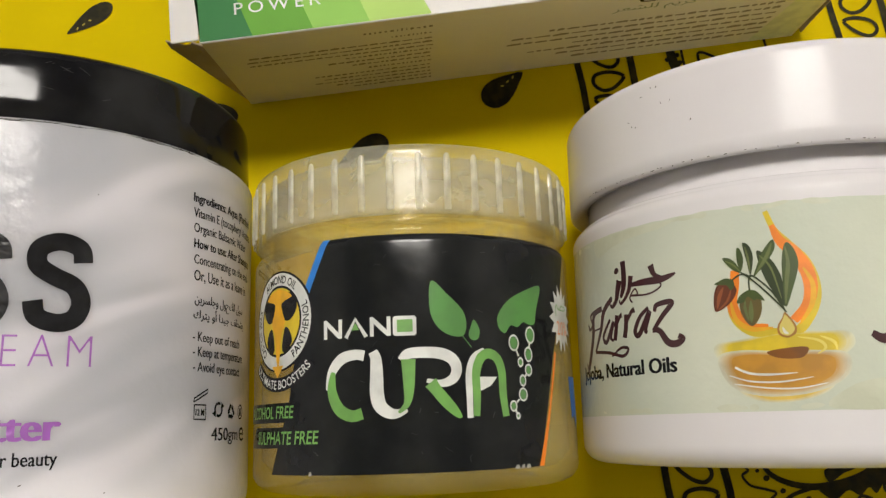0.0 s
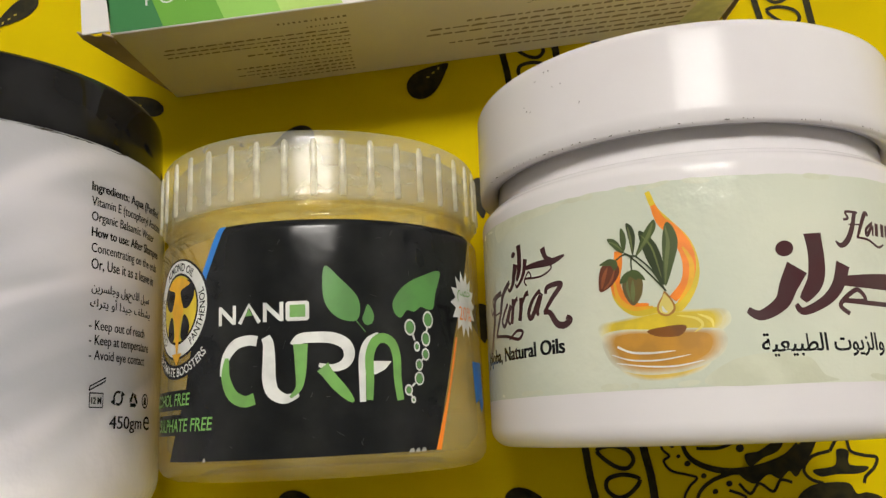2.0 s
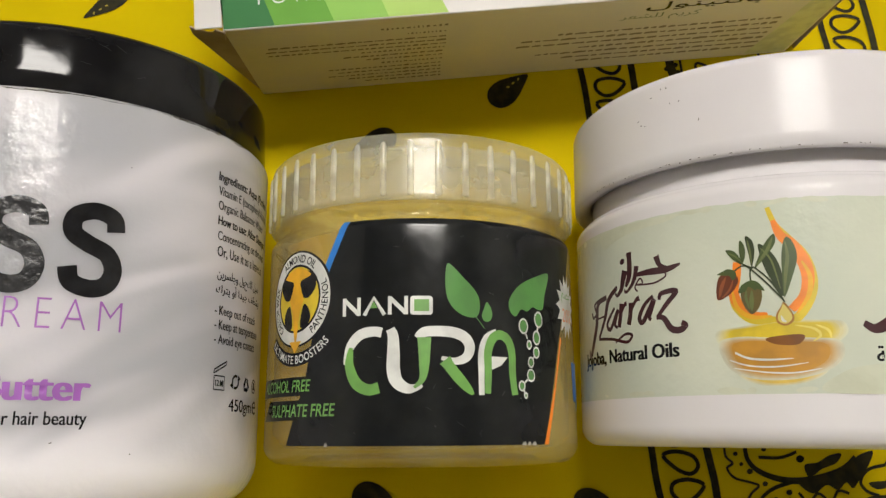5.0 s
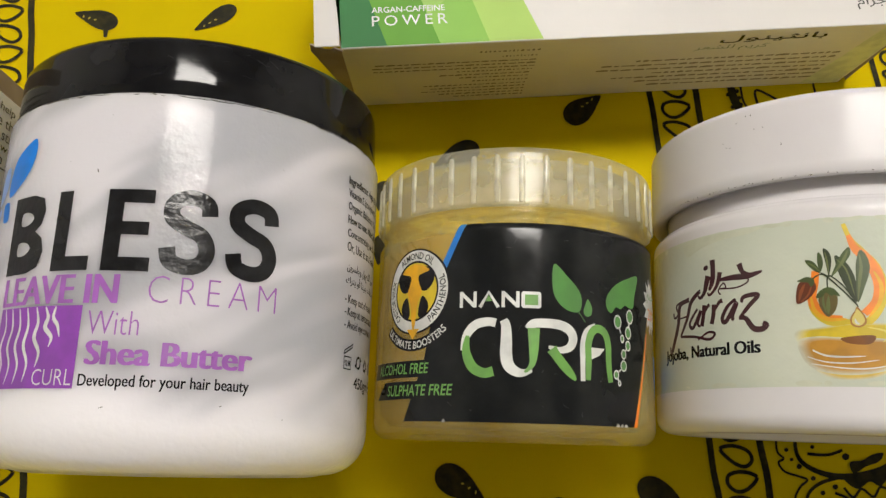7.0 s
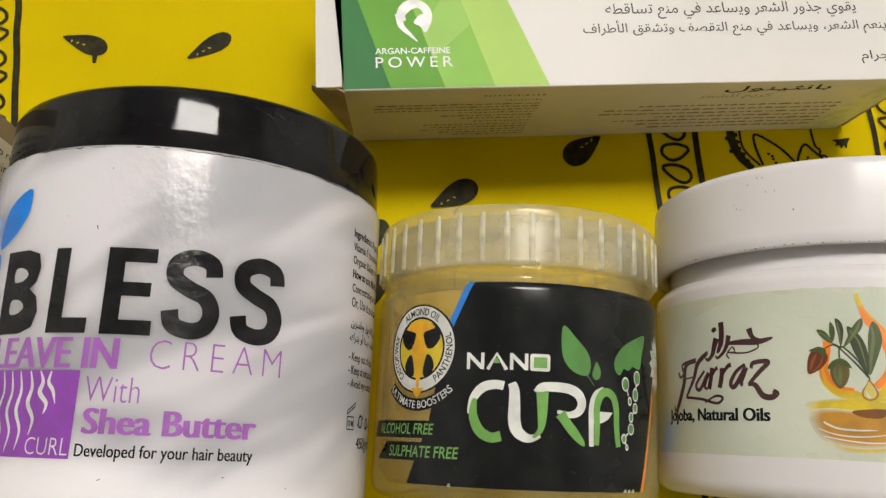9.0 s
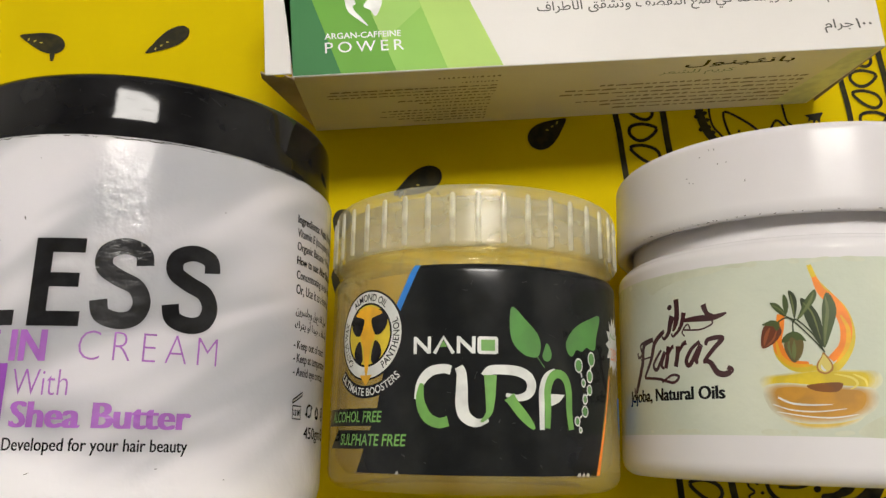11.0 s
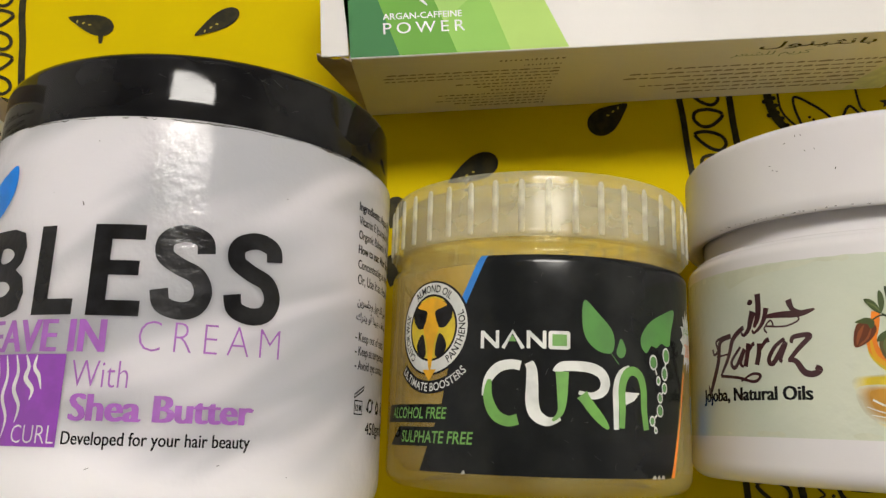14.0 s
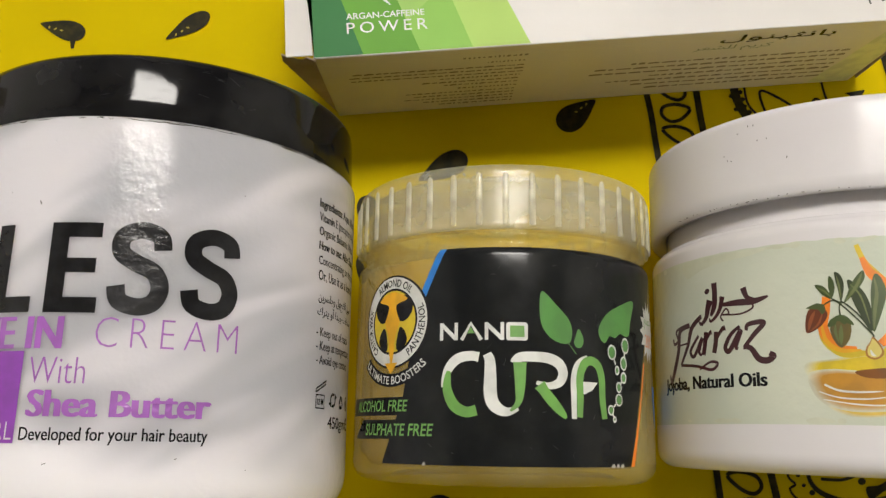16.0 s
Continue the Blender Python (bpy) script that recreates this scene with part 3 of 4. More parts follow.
lid = part("lid", lathe([(0.0342, 0.0545), (0.0352, 0.0539), (0.0366, 0.0539), (0.0369, 0.0544), (0.0368, 0.0551), (0.0368, 0.0556), (0.0368, 0.060), (0.0368, 0.0638), (0.0368, 0.0642), (0.0368, 0.0646), (0.0368, 0.0650), (0.0368, 0.0653), (0.0368, 0.0661)] + arc(0.0350, 0.0668, 0.0018, 0, 90, 6)
                        + [(0.032, 0.0685), (0.031, 0.0680), (0, 0.0680), (0, 0.0665), (0.0335, 0.0665), (0.0342, 0.064), (0.0342, 0.0545)], 160), FROSTED, gel, "frosted translucent lid with ribbed edge")
def rib_bm():
    """One upright ridge of the lid's edge: a rounded bar with a domed upper end."""
    bm = bmesh.new()
    outline = ((-0.72, 0.0), (-0.62, 0.36), (-0.34, 0.52), (0.0, 0.56), (0.34, 0.52), (0.62, 0.36), (0.72, 0.0))
    rows = []
    for z, k in ((54.5, 0.8), (54.8, 1.0), (60.0, 1.0), (64.8, 1.0), (65.7, 0.86), (66.2, 0.55), (66.4, 0.12)):
        rows.append([bm.verts.new((x * k / 1000, -(36.78 + y * k) / 1000, z / 1000)) for x, y in outline])
    for a, b in zip(rows, rows[1:]):
        for k in range(len(outline) - 1):
            bm.faces.new((a[k], a[k + 1], b[k + 1], b[k]))
    bm.faces.new(rows[0])
    bmesh.ops.recalc_face_normals(bm, faces=bm.faces)
    return bm


rib_mesh = mesh_of("rib", rib_bm(), RIB)
for k in range(40):
    rib = new("rib", rib_mesh)
    rib.parent = lid
    rib.matrix_basis = Matrix.Rotation(2 * math.pi * (k + 0.62) / 40, 4, "Z")
for z in (0.0585, 0.0625, 0.0650):
    part("lid_band", lathe([(0.03435, z), (0.0347, z + 0.0004), (0.03435, z + 0.0008)], 96), FROSTED, lid)
bm = lathe([(0.0346, 0.012), (0.0344, 0.030), (0.0344, 0.0485)], 96, lambda a, r, z: -0.0006 * (1 + noise.noise((4 * math.sin(a), 4 * math.cos(a), z * 90))))
bmesh.ops.delete(bm, geom=[f for f in bm.faces if noise.noise(f.calc_center_median() * 70) < -0.05], context="FACES")
part("gel_residue", bm, RESIDUE, gel, "smears of gel inside, their yellow also standing in for the cloth's glow")

bm = bmesh.new()
poly(bm, [(-15.4, 49.8), (44.6, 49.8), (35.0, 26.0), (28.2, 4.2), (-32.0, 4.2), (-27.6, 14.0), (-26.0, 17.6), (-21.5, 40.0)])
label = printed("black_label", bm, LABEL_BLACK, gel, R_GEL, 0.06, "black printed label with green and white marks")
bm = bmesh.new()
poly(bm, [(-47.5, 18.2), (-22.0, 18.2), (-23.0, 14.3), (-49.0, 14.3)])
poly(bm, [(-41.0, 13.4), (-22.0, 13.4), (-22.0, 9.4), (-46.0, 9.2)])
printed("black_ribbon", bm, LABEL_BLACK, label, R_GEL, 0.05)
bm = bmesh.new()
poly(bm, [(-16.9, 49.8), (-15.3, 49.8), (-20.8, 38.0), (-22.6, 38.0)])
printed("blue_stripe", bm, SKY_BLUE, label, R_GEL, 0.08)
bm = bmesh.new()
poly(bm, [(35.8, 27.0), (36.4, 26.6), (29.4, 4.2), (28.0, 4.2), (32.4, 16.0)])
printed("orange_stripe", bm, ORANGE, label, R_GEL, 0.08)
bm = bmesh.new()
letters(bm, "ALCOHOL FREE", -45.0, 15.1, 20.6, 2.5, 0.012, 0.15)
letters(bm, "SULPHATE FREE", -39.4, 10.0, 21.6, 2.6, 0.012, 0.15)
printed("lettering", bm, LIME, label, R_GEL, 0.12)
# torn bits along the lower edge of the label, and small scuffs
for u, w in ((-20.0, 0.4), (22.0, 0.6), (23.4, 0.5), (24.8, 0.6)):
    bm = bmesh.new()
    blob(bm, [(u - w, 4.15), (u - w * 0.6, 4.5), (u - w * 0.2, 4.75 + 0.2 * w), (u + w * 0.1, 4.6), (u + w * 0.5, 4.9), (u + w, 4.15)])
    printed("torn_edge", bm, CLEAR_FILM, label, R_GEL, 0.09)
rnd = random.Random(21)
bm = bmesh.new()
for i in range(60):
    u, z = rnd.uniform(-24, 34), rnd.uniform(5, 48)
    a, k = rnd.uniform(0, 3.1), rnd.uniform(0.2, 1.6)
    if z / 48 * 20 - 28 < u - 4:
        stroke(bm, [(u, z), (u + k * math.cos(a), z + k * math.sin(a))], rnd.uniform(0.02, 0.07), smooth=False)
printed("scuff", bm, plain("scuffed_film", (0.07, 0.07, 0.07), 0.6), label, R_GEL, 0.085)
# round emblem
EX, EY = -29.6, 34.8
bm = bmesh.new()
ellipse(bm, EX, EY, 10.6, 10.4, n=48)
emblem = printed("emblem_edge", bm, BLACK_INK, label, R_GEL, 0.08)
bm = bmesh.new()
ring(bm, EX, EY, 7.4, 10.0)
printed("emblem_ring", bm, WHITE_INK, label, R_GEL, 0.12)
bm = bmesh.new()
ellipse(bm, EX, EY, 6.9, n=40)
printed("emblem_field", bm, GOLD, label, R_GEL, 0.12)
bm = bmesh.new()
blob(bm, [(-32.6, 40.4), (-30.4, 38.0), (-30.4, 35.6), (-33.4, 34.6), (-35.6, 36.8), (-35.2, 39.4)])
blob(bm, [(-26.6, 40.4), (-28.8, 38.0), (-28.8, 35.6), (-25.8, 34.6), (-23.6, 36.8), (-24.0, 39.4)])
blob(bm, [(-32.0, 33.2), (-31.0, 29.0), (-32.6, 28.2), (-34.2, 30.2), (-33.6, 32.4)])
blob(bm, [(-27.2, 33.2), (-28.2, 29.0), (-26.6, 28.2), (-25.0, 30.2), (-25.6, 32.4)])
arc_letters(bm, "ALMOND OIL", EX, EY, 7.8, 1.7, 128, 48, 0.012)
arc_letters(bm, "CASTOR WAX", EX, EY, 7.8, 1.7, 232, 158, 0.012)
arc_letters(bm, "PANTHENOL", EX, EY, 9.5, 1.7, 304, 382, 0.012, False)
printed("emblem_lettering", bm, BLACK_INK, label, R_GEL, 0.16)
bm = bmesh.new()
blob(bm, [(-34.2, 39.6), (-29.6, 41.4), (-25.0, 39.6), (-28.2, 38.4), (-28.0, 36.4), (-27.2, 34.4), (-28.4, 31.4), (-29.2, 26.0), (-30.0, 26.0), (-30.8, 31.4), (-32.0, 34.4), (-31.2, 36.4), (-31.0, 38.4)])
poly(bm, [(-31.8, 25.6), (-27.6, 25.6), (-29.7, 23.2)])
printed("emblem_figure", bm, AMBER, label, R_GEL, 0.19)
bm = bmesh.new()
ring(bm, EX, EY, 11.6, 14.4, 222, 318)
ribbon = printed("emblem_ribbon", bm, BLACK_INK, label, R_GEL, 0.08)
bm = bmesh.new()
arc_letters(bm, "ULTIMATE BOOSTERS", EX, EY, 13.9, 1.8, 224, 316, 0.01, False)
printed("emblem_lettering", bm, WHITE_INK, label, R_GEL, 0.14)

# small white shapes and the large curved mark
bm = bmesh.new()
for x in (-16.4, -6.6):
    stroke(bm, [(x + 0.3, 29.8), (x + 0.3, 33.5)], 0.75, smooth=False)
    stroke(bm, [(x + 0.3, 33.2), (x + 3.5, 30.1)], 0.85, smooth=False)
    stroke(bm, [(x + 3.6, 29.8), (x + 3.6, 33.5)], 0.75, smooth=False)
stroke(bm, [(-11.6, 29.8), (-9.6, 33.3), (-7.4, 29.8)], 0.8, smooth=False)
poly(bm, [(-1.8, 29.7), (1.9, 29.7), (2.3, 30.1), (2.3, 33.1), (1.9, 33.5), (-1.8, 33.5), (-2.2, 33.1), (-2.2, 30.1)])
printed("white_mark", bm, WHITE_INK, label, R_GEL, 0.11)
bm = bmesh.new()
poly(bm, [(-1.4, 30.4), (1.6, 30.4), (1.6, 32.8), (-1.4, 32.8)])
poly(bm, [(-10.4, 31.2), (-8.8, 31.2), (-9.6, 32.6)])
printed("green_mark", bm, LIME, label, R_GEL, 0.16)
bm = bmesh.new()
stroke(bm, [(-7.9, 26.2), (-9.8, 26.5), (-12.6, 25.8), (-14.7, 23.4), (-15.6, 20.0)], 2.0, 0.9, mid=2.1)
stroke(bm, [(-6.2, 26.9), (-5.6, 25.4), (-5.5, 22.0), (-5.5, 18.8), (-4.7, 16.4), (-2.4, 15.1), (0.2, 15.8)], 1.8, 0.8, mid=2.7)
stroke(bm, [(-0.5, 24.9), (0.4, 26.1), (2.4, 26.4), (6.4, 26.2), (8.9, 25.1), (9.8, 23.2), (9.0, 21.3), (6.8, 20.5), (4.0, 21.1)], 2.0, 0.7, mid=2.2)
stroke(bm, [(12.2, 13.9), (12.2, 18.0), (12.3, 22.4), (13.4, 25.4), (15.6, 26.9)], 1.2, 0.5, mid=1.4)
poly(bm, [(12.6, 19.2), (13.6, 21.6), (18.2, 21.5), (16.8, 19.9), (14.8, 19.0)])
mark = printed("white_curve", bm, WHITE_INK, label, R_GEL, 0.11)
bm = bmesh.new()
stroke(bm, [(-14.4, 23.4), (-14.7, 19.8), (-13.2, 16.4), (-10.6, 15.0), (-8.4, 15.4)], 0.8, 2.2, mid=2.3)
stroke(bm, [(0.6, 25.2), (0.6, 20.0), (0.2, 17.0), (-1.4, 15.3)], 2.8, 0.5)
stroke(bm, [(4.7, 20.7), (7.0, 17.7), (10.4, 14.0)], 2.7, 0.5, mid=2.2)
stroke(bm, [(13.5, 14.2), (13.7, 18.0), (13.7, 22.4), (14.8, 25.2), (16.6, 26.0), (18.4, 25.0), (19.3, 22.4), (19.4, 18.0), (19.9, 14.0)], 1.3, 1.5, mid=1.9)
printed("green_curve", bm, LIME, label, R_GEL, 0.14)
bm = bmesh.new()
blob(bm, [(5.4, 40.2), (8.4, 37.6), (11.4, 34.4), (12.1, 31.6), (11.2, 29.4), (8.2, 29.8), (5.8, 32.0), (4.9, 35.4)])
blob(bm, [(31.2, 40.2), (26.4, 39.0), (21.6, 36.6), (19.0, 33.4), (19.2, 31.0), (20.6, 30.1), (22.0, 31.6), (23.8, 31.4), (25.4, 32.4), (27.2, 32.0), (28.8, 32.4), (29.6, 35.4)])
blob(bm, [(13.7, 32.6), (14.8, 30.6), (14.4, 28.9), (13.2, 28.6), (12.5, 29.6), (12.9, 31.0)])
stroke(bm, [(11.2, 29.5), (13.0, 27.2)], 0.15, smooth=False)
printed("green_leaf", bm, GREEN, label, R_GEL, 0.11)
DOTS = ((22.6, 28.2, 1.25, 1.6), (24.1, 24.4, 0.7, 0.95), (27.2, 29.9, 1.3, 1.7), (26.4, 26.0, 1.1, 1.5), (26.2, 22.9, 0.95, 1.2), (24.5, 20.8, 0.85, 1.15), (24.4, 18.1, 1.1, 1.3), (21.8, 15.9, 0.85, 1.05), (22.8, 14.0, 0.5, 0.65))
bm = bmesh.new()
for x, y, a, b in DOTS:
    ring(bm, x, y, a - 0.25, a + 0.05, sy=b / a, n=20)
for i, j in ((0, 1), (2, 3), (4, 5), (6, 7), (7, 8), (5, 4)):
    a, b = Vector(DOTS[i][:2]), Vector(DOTS[j][:2])
    stroke(bm, [a.lerp(b, 0.4), a.lerp(b, 0.68)], 0.4, smooth=False)
printed("white_bubble", bm, WHITE_INK, label, R_GEL, 0.11)
bm = bmesh.new()
for x, y, a, b in DOTS:
    ellipse(bm, x, y, a - 0.3, (a - 0.3) * b / a, n=16)
printed("green_bubble", bm, GREEN, label, R_GEL, 0.10)
# star sticker on the clear side
bm = bmesh.new()
poly(bm, [(40.4 + (7.0 if k % 2 == 0 else 4.8) * math.cos(2 * math.pi * k / 28) * 0.85, 34.2 + (7.4 if k % 2 == 0 else 5.0) * math.sin(2 * math.pi * k / 28)) for k in range(28)])
burst = printed("star_sticker", bm, WHITE_INK, gel, R_GEL, 0.10, "white star-shaped sticker")
bm = bmesh.new()
letters(bm, joined("خصم"), 37.2, 34.6, 6.4, 3.2)
printed("lettering", bm, LIME, burst, R_GEL, 0.14)
bm = bmesh.new()
letters(bm, "20%", 37.6, 30.6, 6.0, 3.0)
printed("lettering", bm, ORANGE, burst, R_GEL, 0.14)
bm = bmesh.new()
poly(bm, [(43.0, 22.0), (49.5, 22.0), (50.5, 13.0), (48.0, 11.0), (46.6, 14.0), (44.0, 13.0)])
printed("blue_smear", bm, SKY_BLUE, gel, R_GEL, 0.08)

# ---- wide white jar with the pale green label ----
body = part("body", lathe([(0, 0.004), (0.033, 0.004), (0.036, 0.0014), (0.038, 0.0010)] + arc(0.0418, 0.0050, 0.0040, -90, 0, 8) + [(0.0458, 0.010), (0.0458, 0.030), (0.0458, 0.0475)] + arc(0.0428, 0.0490, 0.0030, 0, 62, 7)
            + [(0.0440, 0.0521), (0.0436, 0.0524), (0.0420, 0.0526), (0.0418, 0.0530), (0.0418, 0.0570), (0.0416, 0.0580), (0.0418, 0.072), (0, 0.072)], 160), WHITE_JAR, oil, "glossy white plastic body")
lid = part("lid", lathe([(0.0420, 0.0600), (0.0424, 0.0575), (0.0453, 0.0567), (0.0459, 0.0573), (0.04595, 0.060), (0.0459, 0.070)] + arc(0.0437, 0.0750, 0.0022, 0, 90, 8) + [(0.040, 0.0772), (0.039, 0.0765), (0, 0.0765)], 160), WHITE_JAR, oil, "glossy white screw lid with dirt specks")
bm = bmesh.new()
rnd = random.Random(12)
for i in range(46):
    u = rnd.uniform(-60, 40)
    ellipse(bm, u, 57.1 + rnd.uniform(-0.15, 0.2), rnd.uniform(0.08, 0.5) * rnd.random() + 0.06, rnd.uniform(0.05, 0.12), rnd.uniform(-15, 15), 8)
for u, z in ((-38.2, 74.0), (-37.0, 73.9), (-36.3, 70.3), (-34.3, 70.3), (-44.2, 68.5), (-43.5, 67.4), (-30.4, 65.3), (-42.5, 67.0), (-40.6, 72.8)):
    ellipse(bm, u, z, rnd.uniform(0.12, 0.30), rnd.uniform(0.06, 0.11), rnd.uniform(0, 180), 7)
printed("dirt_specks", bm, GRIME, lid, 0.0459, 0.05)
bm = bmesh.new()
top = [(-82 + 2.0 * i, 46.8 + 0.35 * noise.noise((i * 0.7, 1, 0)) + 0.02 * abs(-41 + i) * 0.5) for i in range(83)]
poly(bm, [(-82, 10.6)] + [(84, 10.6)] + top[::-1])
label = printed("green_label", bm, LABEL_GREEN, oil, R_OIL, 0.05, "pale green printed label with worn edges")
for pts in ([(-11.5, 10.8), (-8.0, 14.6), (-1.0, 15.8), (5.0, 15.0), (7.5, 12.0), (9.0, 10.8)], [(-58.0, 46.7), (-48.0, 46.8), (-36.0, 46.6), (-39.0, 45.4), (-46.0, 45.0), (-52.0, 44.2), (-57.0, 43.0)]):
    bm = bmesh.new()
    blob(bm, pts)
    printed("worn_patch", bm, LABEL_WORN, label, R_OIL, 0.08)
for i in range(30):
    bm = bmesh.new()
    ellipse(bm, rnd.uniform(-70, 40), 46.4 if i % 2 else 11.3, rnd.uniform(0.6, 2.6), rnd.uniform(0.25, 0.7), rnd.uniform(-12, 12), 10)
    printed("worn_patch", bm, LABEL_WORN, label, R_OIL, 0.08)


def art(cx, cy):
    return (-31.0 + cx * 0.0344, 47.6 - cy * 0.0358)


def draw(name, material, lift, shapes):
    bm = bmesh.new()
    for kind, pts, *w in shapes:
        pts = [art(*p) for p in pts]
        if kind == "blob":
            blob(bm, pts)
        else:
            stroke(bm, pts, *w)
    return printed(name, bm, material, label, R_OIL, lift)


draw("oil_drop_outline", GOLD, 0.08, [("stroke", [(350, 62), (385, 160), (450, 240), (520, 330), (550, 440), (535, 540), (470, 640), (400, 672), (320, 660), (230, 655), (160, 600), (135, 530), (150, 450)], 0.9, 0.8, 8, True, 1.6)])
draw("oil_drop_band", ORANGE, 0.10, [("stroke", [(372, 135), (405, 215), (460, 275), (510, 360), (525, 450), (500, 540), (430, 610)], 0.8, 1.4, 8, True, 2.4),
                                     ("stroke", [(175, 345), (165, 420), (145, 500), (165, 570), (220, 625), (310, 628)], 1.5, 0.5, 8, True, 1.9)])
draw("oil_drop_band", AMBER, 0.12, [("stroke", [(500, 360), (535, 440), (520, 540), (455, 630)], 0.3, 0.3, 8, True, 0.9), ("stroke", [(140, 500), (160, 590), (230, 640), (330, 640)], 0.3, 0.3, 8, True, 0.9)])
draw("nut", NUT, 0.16, [("blob", [(62, 540), (55, 480), (75, 415), (120, 400), (165, 415), (172, 455), (130, 510)])])
draw("nut", NUT_GREEN, 0.16, [("blob", [(232, 625), (195, 580), (182, 520), (205, 475), (240, 460), (280, 480), (290, 530), (272, 590)])])
draw("nut_cap", LEAF, 0.19, [("blob", [(65, 402), (100, 385), (125, 378), (160, 390), (165, 420), (145, 440), (130, 415), (100, 410)]),
                             ("blob", [(170, 508), (190, 470), (235, 448), (275, 460), (305, 505), (270, 495), (255, 500), (225, 480), (205, 505)])])
draw("olive_leaf", LEAF, 0.17, [("blob", [(118, 278), (155, 280), (185, 310), (205, 358), (160, 335)]), ("blob", [(195, 232), (215, 250), (222, 300), (205, 350), (190, 300)]),
                                ("blob", [(370, 208), (378, 250), (340, 310), (265, 385), (285, 330), (320, 260)]), ("blob", [(430, 230), (465, 260), (480, 340), (445, 450), (400, 545), (398, 430), (405, 310)])])
draw("olive_leaf", LEAF_DARK, 0.15, [("blob", [(225, 212), (258, 230), (270, 290), (250, 375), (238, 310)]), ("blob", [(288, 262), (320, 270), (370, 330), (398, 420), (395, 540), (340, 450), (305, 360)])])
LEAF_LIGHT = ink("light_leaf_ink", (0.14, 0.17, 0.06))
draw("leaf_sheen", LEAF_LIGHT, 0.20, [("stroke", [(425, 245), (432, 330), (415, 430), (402, 530)], 0.1, 0.1, 8, True, 0.7), ("stroke", [(365, 225), (335, 290), (275, 372)], 0.1, 0.1, 8, True, 0.6), ("stroke", [(300, 280), (350, 350), (385, 500)], 0.1, 0.1, 8, True, 0.35),
                                      ("stroke", [(236, 230), (245, 290), (250, 360)], 0.1, 0.1, 8, True, 0.4), ("stroke", [(240, 500), (235, 560), (233, 610)], 0.1, 0.1, 8, True, 0.8), ("stroke", [(130, 290), (170, 315), (200, 350)], 0.1, 0.1, 8, True, 0.3), ("stroke", [(212, 500), (208, 540), (222, 600)], 0.1, 0.1, 8, True, 0.5)])
draw("nut_sheen", ink("nut_sheen_ink", (0.26, 0.08, 0.03)), 0.18, [("stroke", [(110, 420), (85, 470), (70, 525)], 0.1, 0.1, 8, True, 0.7), ("stroke", [(150, 430), (125, 490), (80, 530)], 0.1, 0.1, 8, True, 0.4)])
draw("stem", LEAF_DARK, 0.18, [("stroke", [(150, 395), (200, 368), (240, 385), (330, 480), (395, 560)], 0.28), ("stroke", [(238, 450), (240, 395), (260, 380), (340, 460), (400, 570)], 0.3), ("stroke", [(255, 385), (205, 358)], 0.25)])
def soft_pool(colour, lift0, pts):
    """A printed pool that fades out to the label at its rim."""
    cx, cy = sum(p[0] for p in pts) / len(pts), sum(p[1] for p in pts) / len(pts)
    for k in range(10):
        f, t = 1.12 - 0.028 * k, (k + 1) / 10
        mat = ink("pool_ink", tuple(a * t + b * (1 - t) for a, b in zip(colour, (0.59, 0.62, 0.50))))
        draw("oil_pool", mat, lift0 + 0.004 * k, [("blob", [(cx + (x - cx) * f, cy + (y - cy) * f) for x, y in pts])])


soft_pool((0.66, 0.50, 0.03), 0.06, [(80, 705), (200, 690), (350, 668), (520, 672), (640, 680), (655, 740), (560, 790), (350, 800), (150, 795), (75, 760)])
soft_pool((0.70, 0.50, 0.10), 0.06, [(160, 900), (300, 890), (450, 885), (560, 890), (540, 940), (430, 980), (280, 985), (180, 950)])
soft_pool((0.50, 0.25, 0.035), 0.10, [(85, 770), (180, 750), (330, 760), (500, 765), (620, 780), (630, 850), (570, 905), (440, 945), (270, 950), (150, 915), (95, 850)])
draw("oil_shadow", DEEP_OIL, 0.145, [("blob", [(290, 755), (380, 740), (470, 738), (480, 760), (440, 790), (340, 785)])])
draw("oil_ripple", ink("golden_sheen_ink", (0.80, 0.68, 0.14)), 0.145, [("stroke", [(440, 690), (530, 710), (560, 745), (520, 775)], 0.1, 0.1, 8, True, 0.5), ("stroke", [(540, 690), (600, 720), (610, 760)], 0.1, 0.1, 8, True, 0.5)])
draw("oil_ripple", WHITE_INK, 0.15, [("stroke", [(130, 820), (200, 852), (300, 862), (420, 858)], 0.4, 0.1, 8, True, 0.4), ("stroke", [(100, 858), (200, 890), (340, 898), (490, 880)], 0.2, 0.1, 8, True, 0.3), ("stroke", [(120, 900), (280, 925), (420, 930), (550, 910)], 0.15, 0.1, 8, True, 0.3)])
draw("oil_bead", OILY, 0.20, [("blob", [(395, 570), (435, 630), (435, 670), (395, 692), (355, 675), (352, 635), (378, 595)])])
draw("oil_bead", ink("pale_oil_ink", (0.72, 0.60, 0.16)), 0.22, [("blob", [(393, 582), (426, 632), (426, 662), (396, 682), (364, 668), (361, 638), (380, 602)])])
draw("bead_sheen", WHITE_INK, 0.24, [("stroke", [(376, 640), (384, 664), (400, 672)], 0.1, 0.1, 8, True, 0.5)])


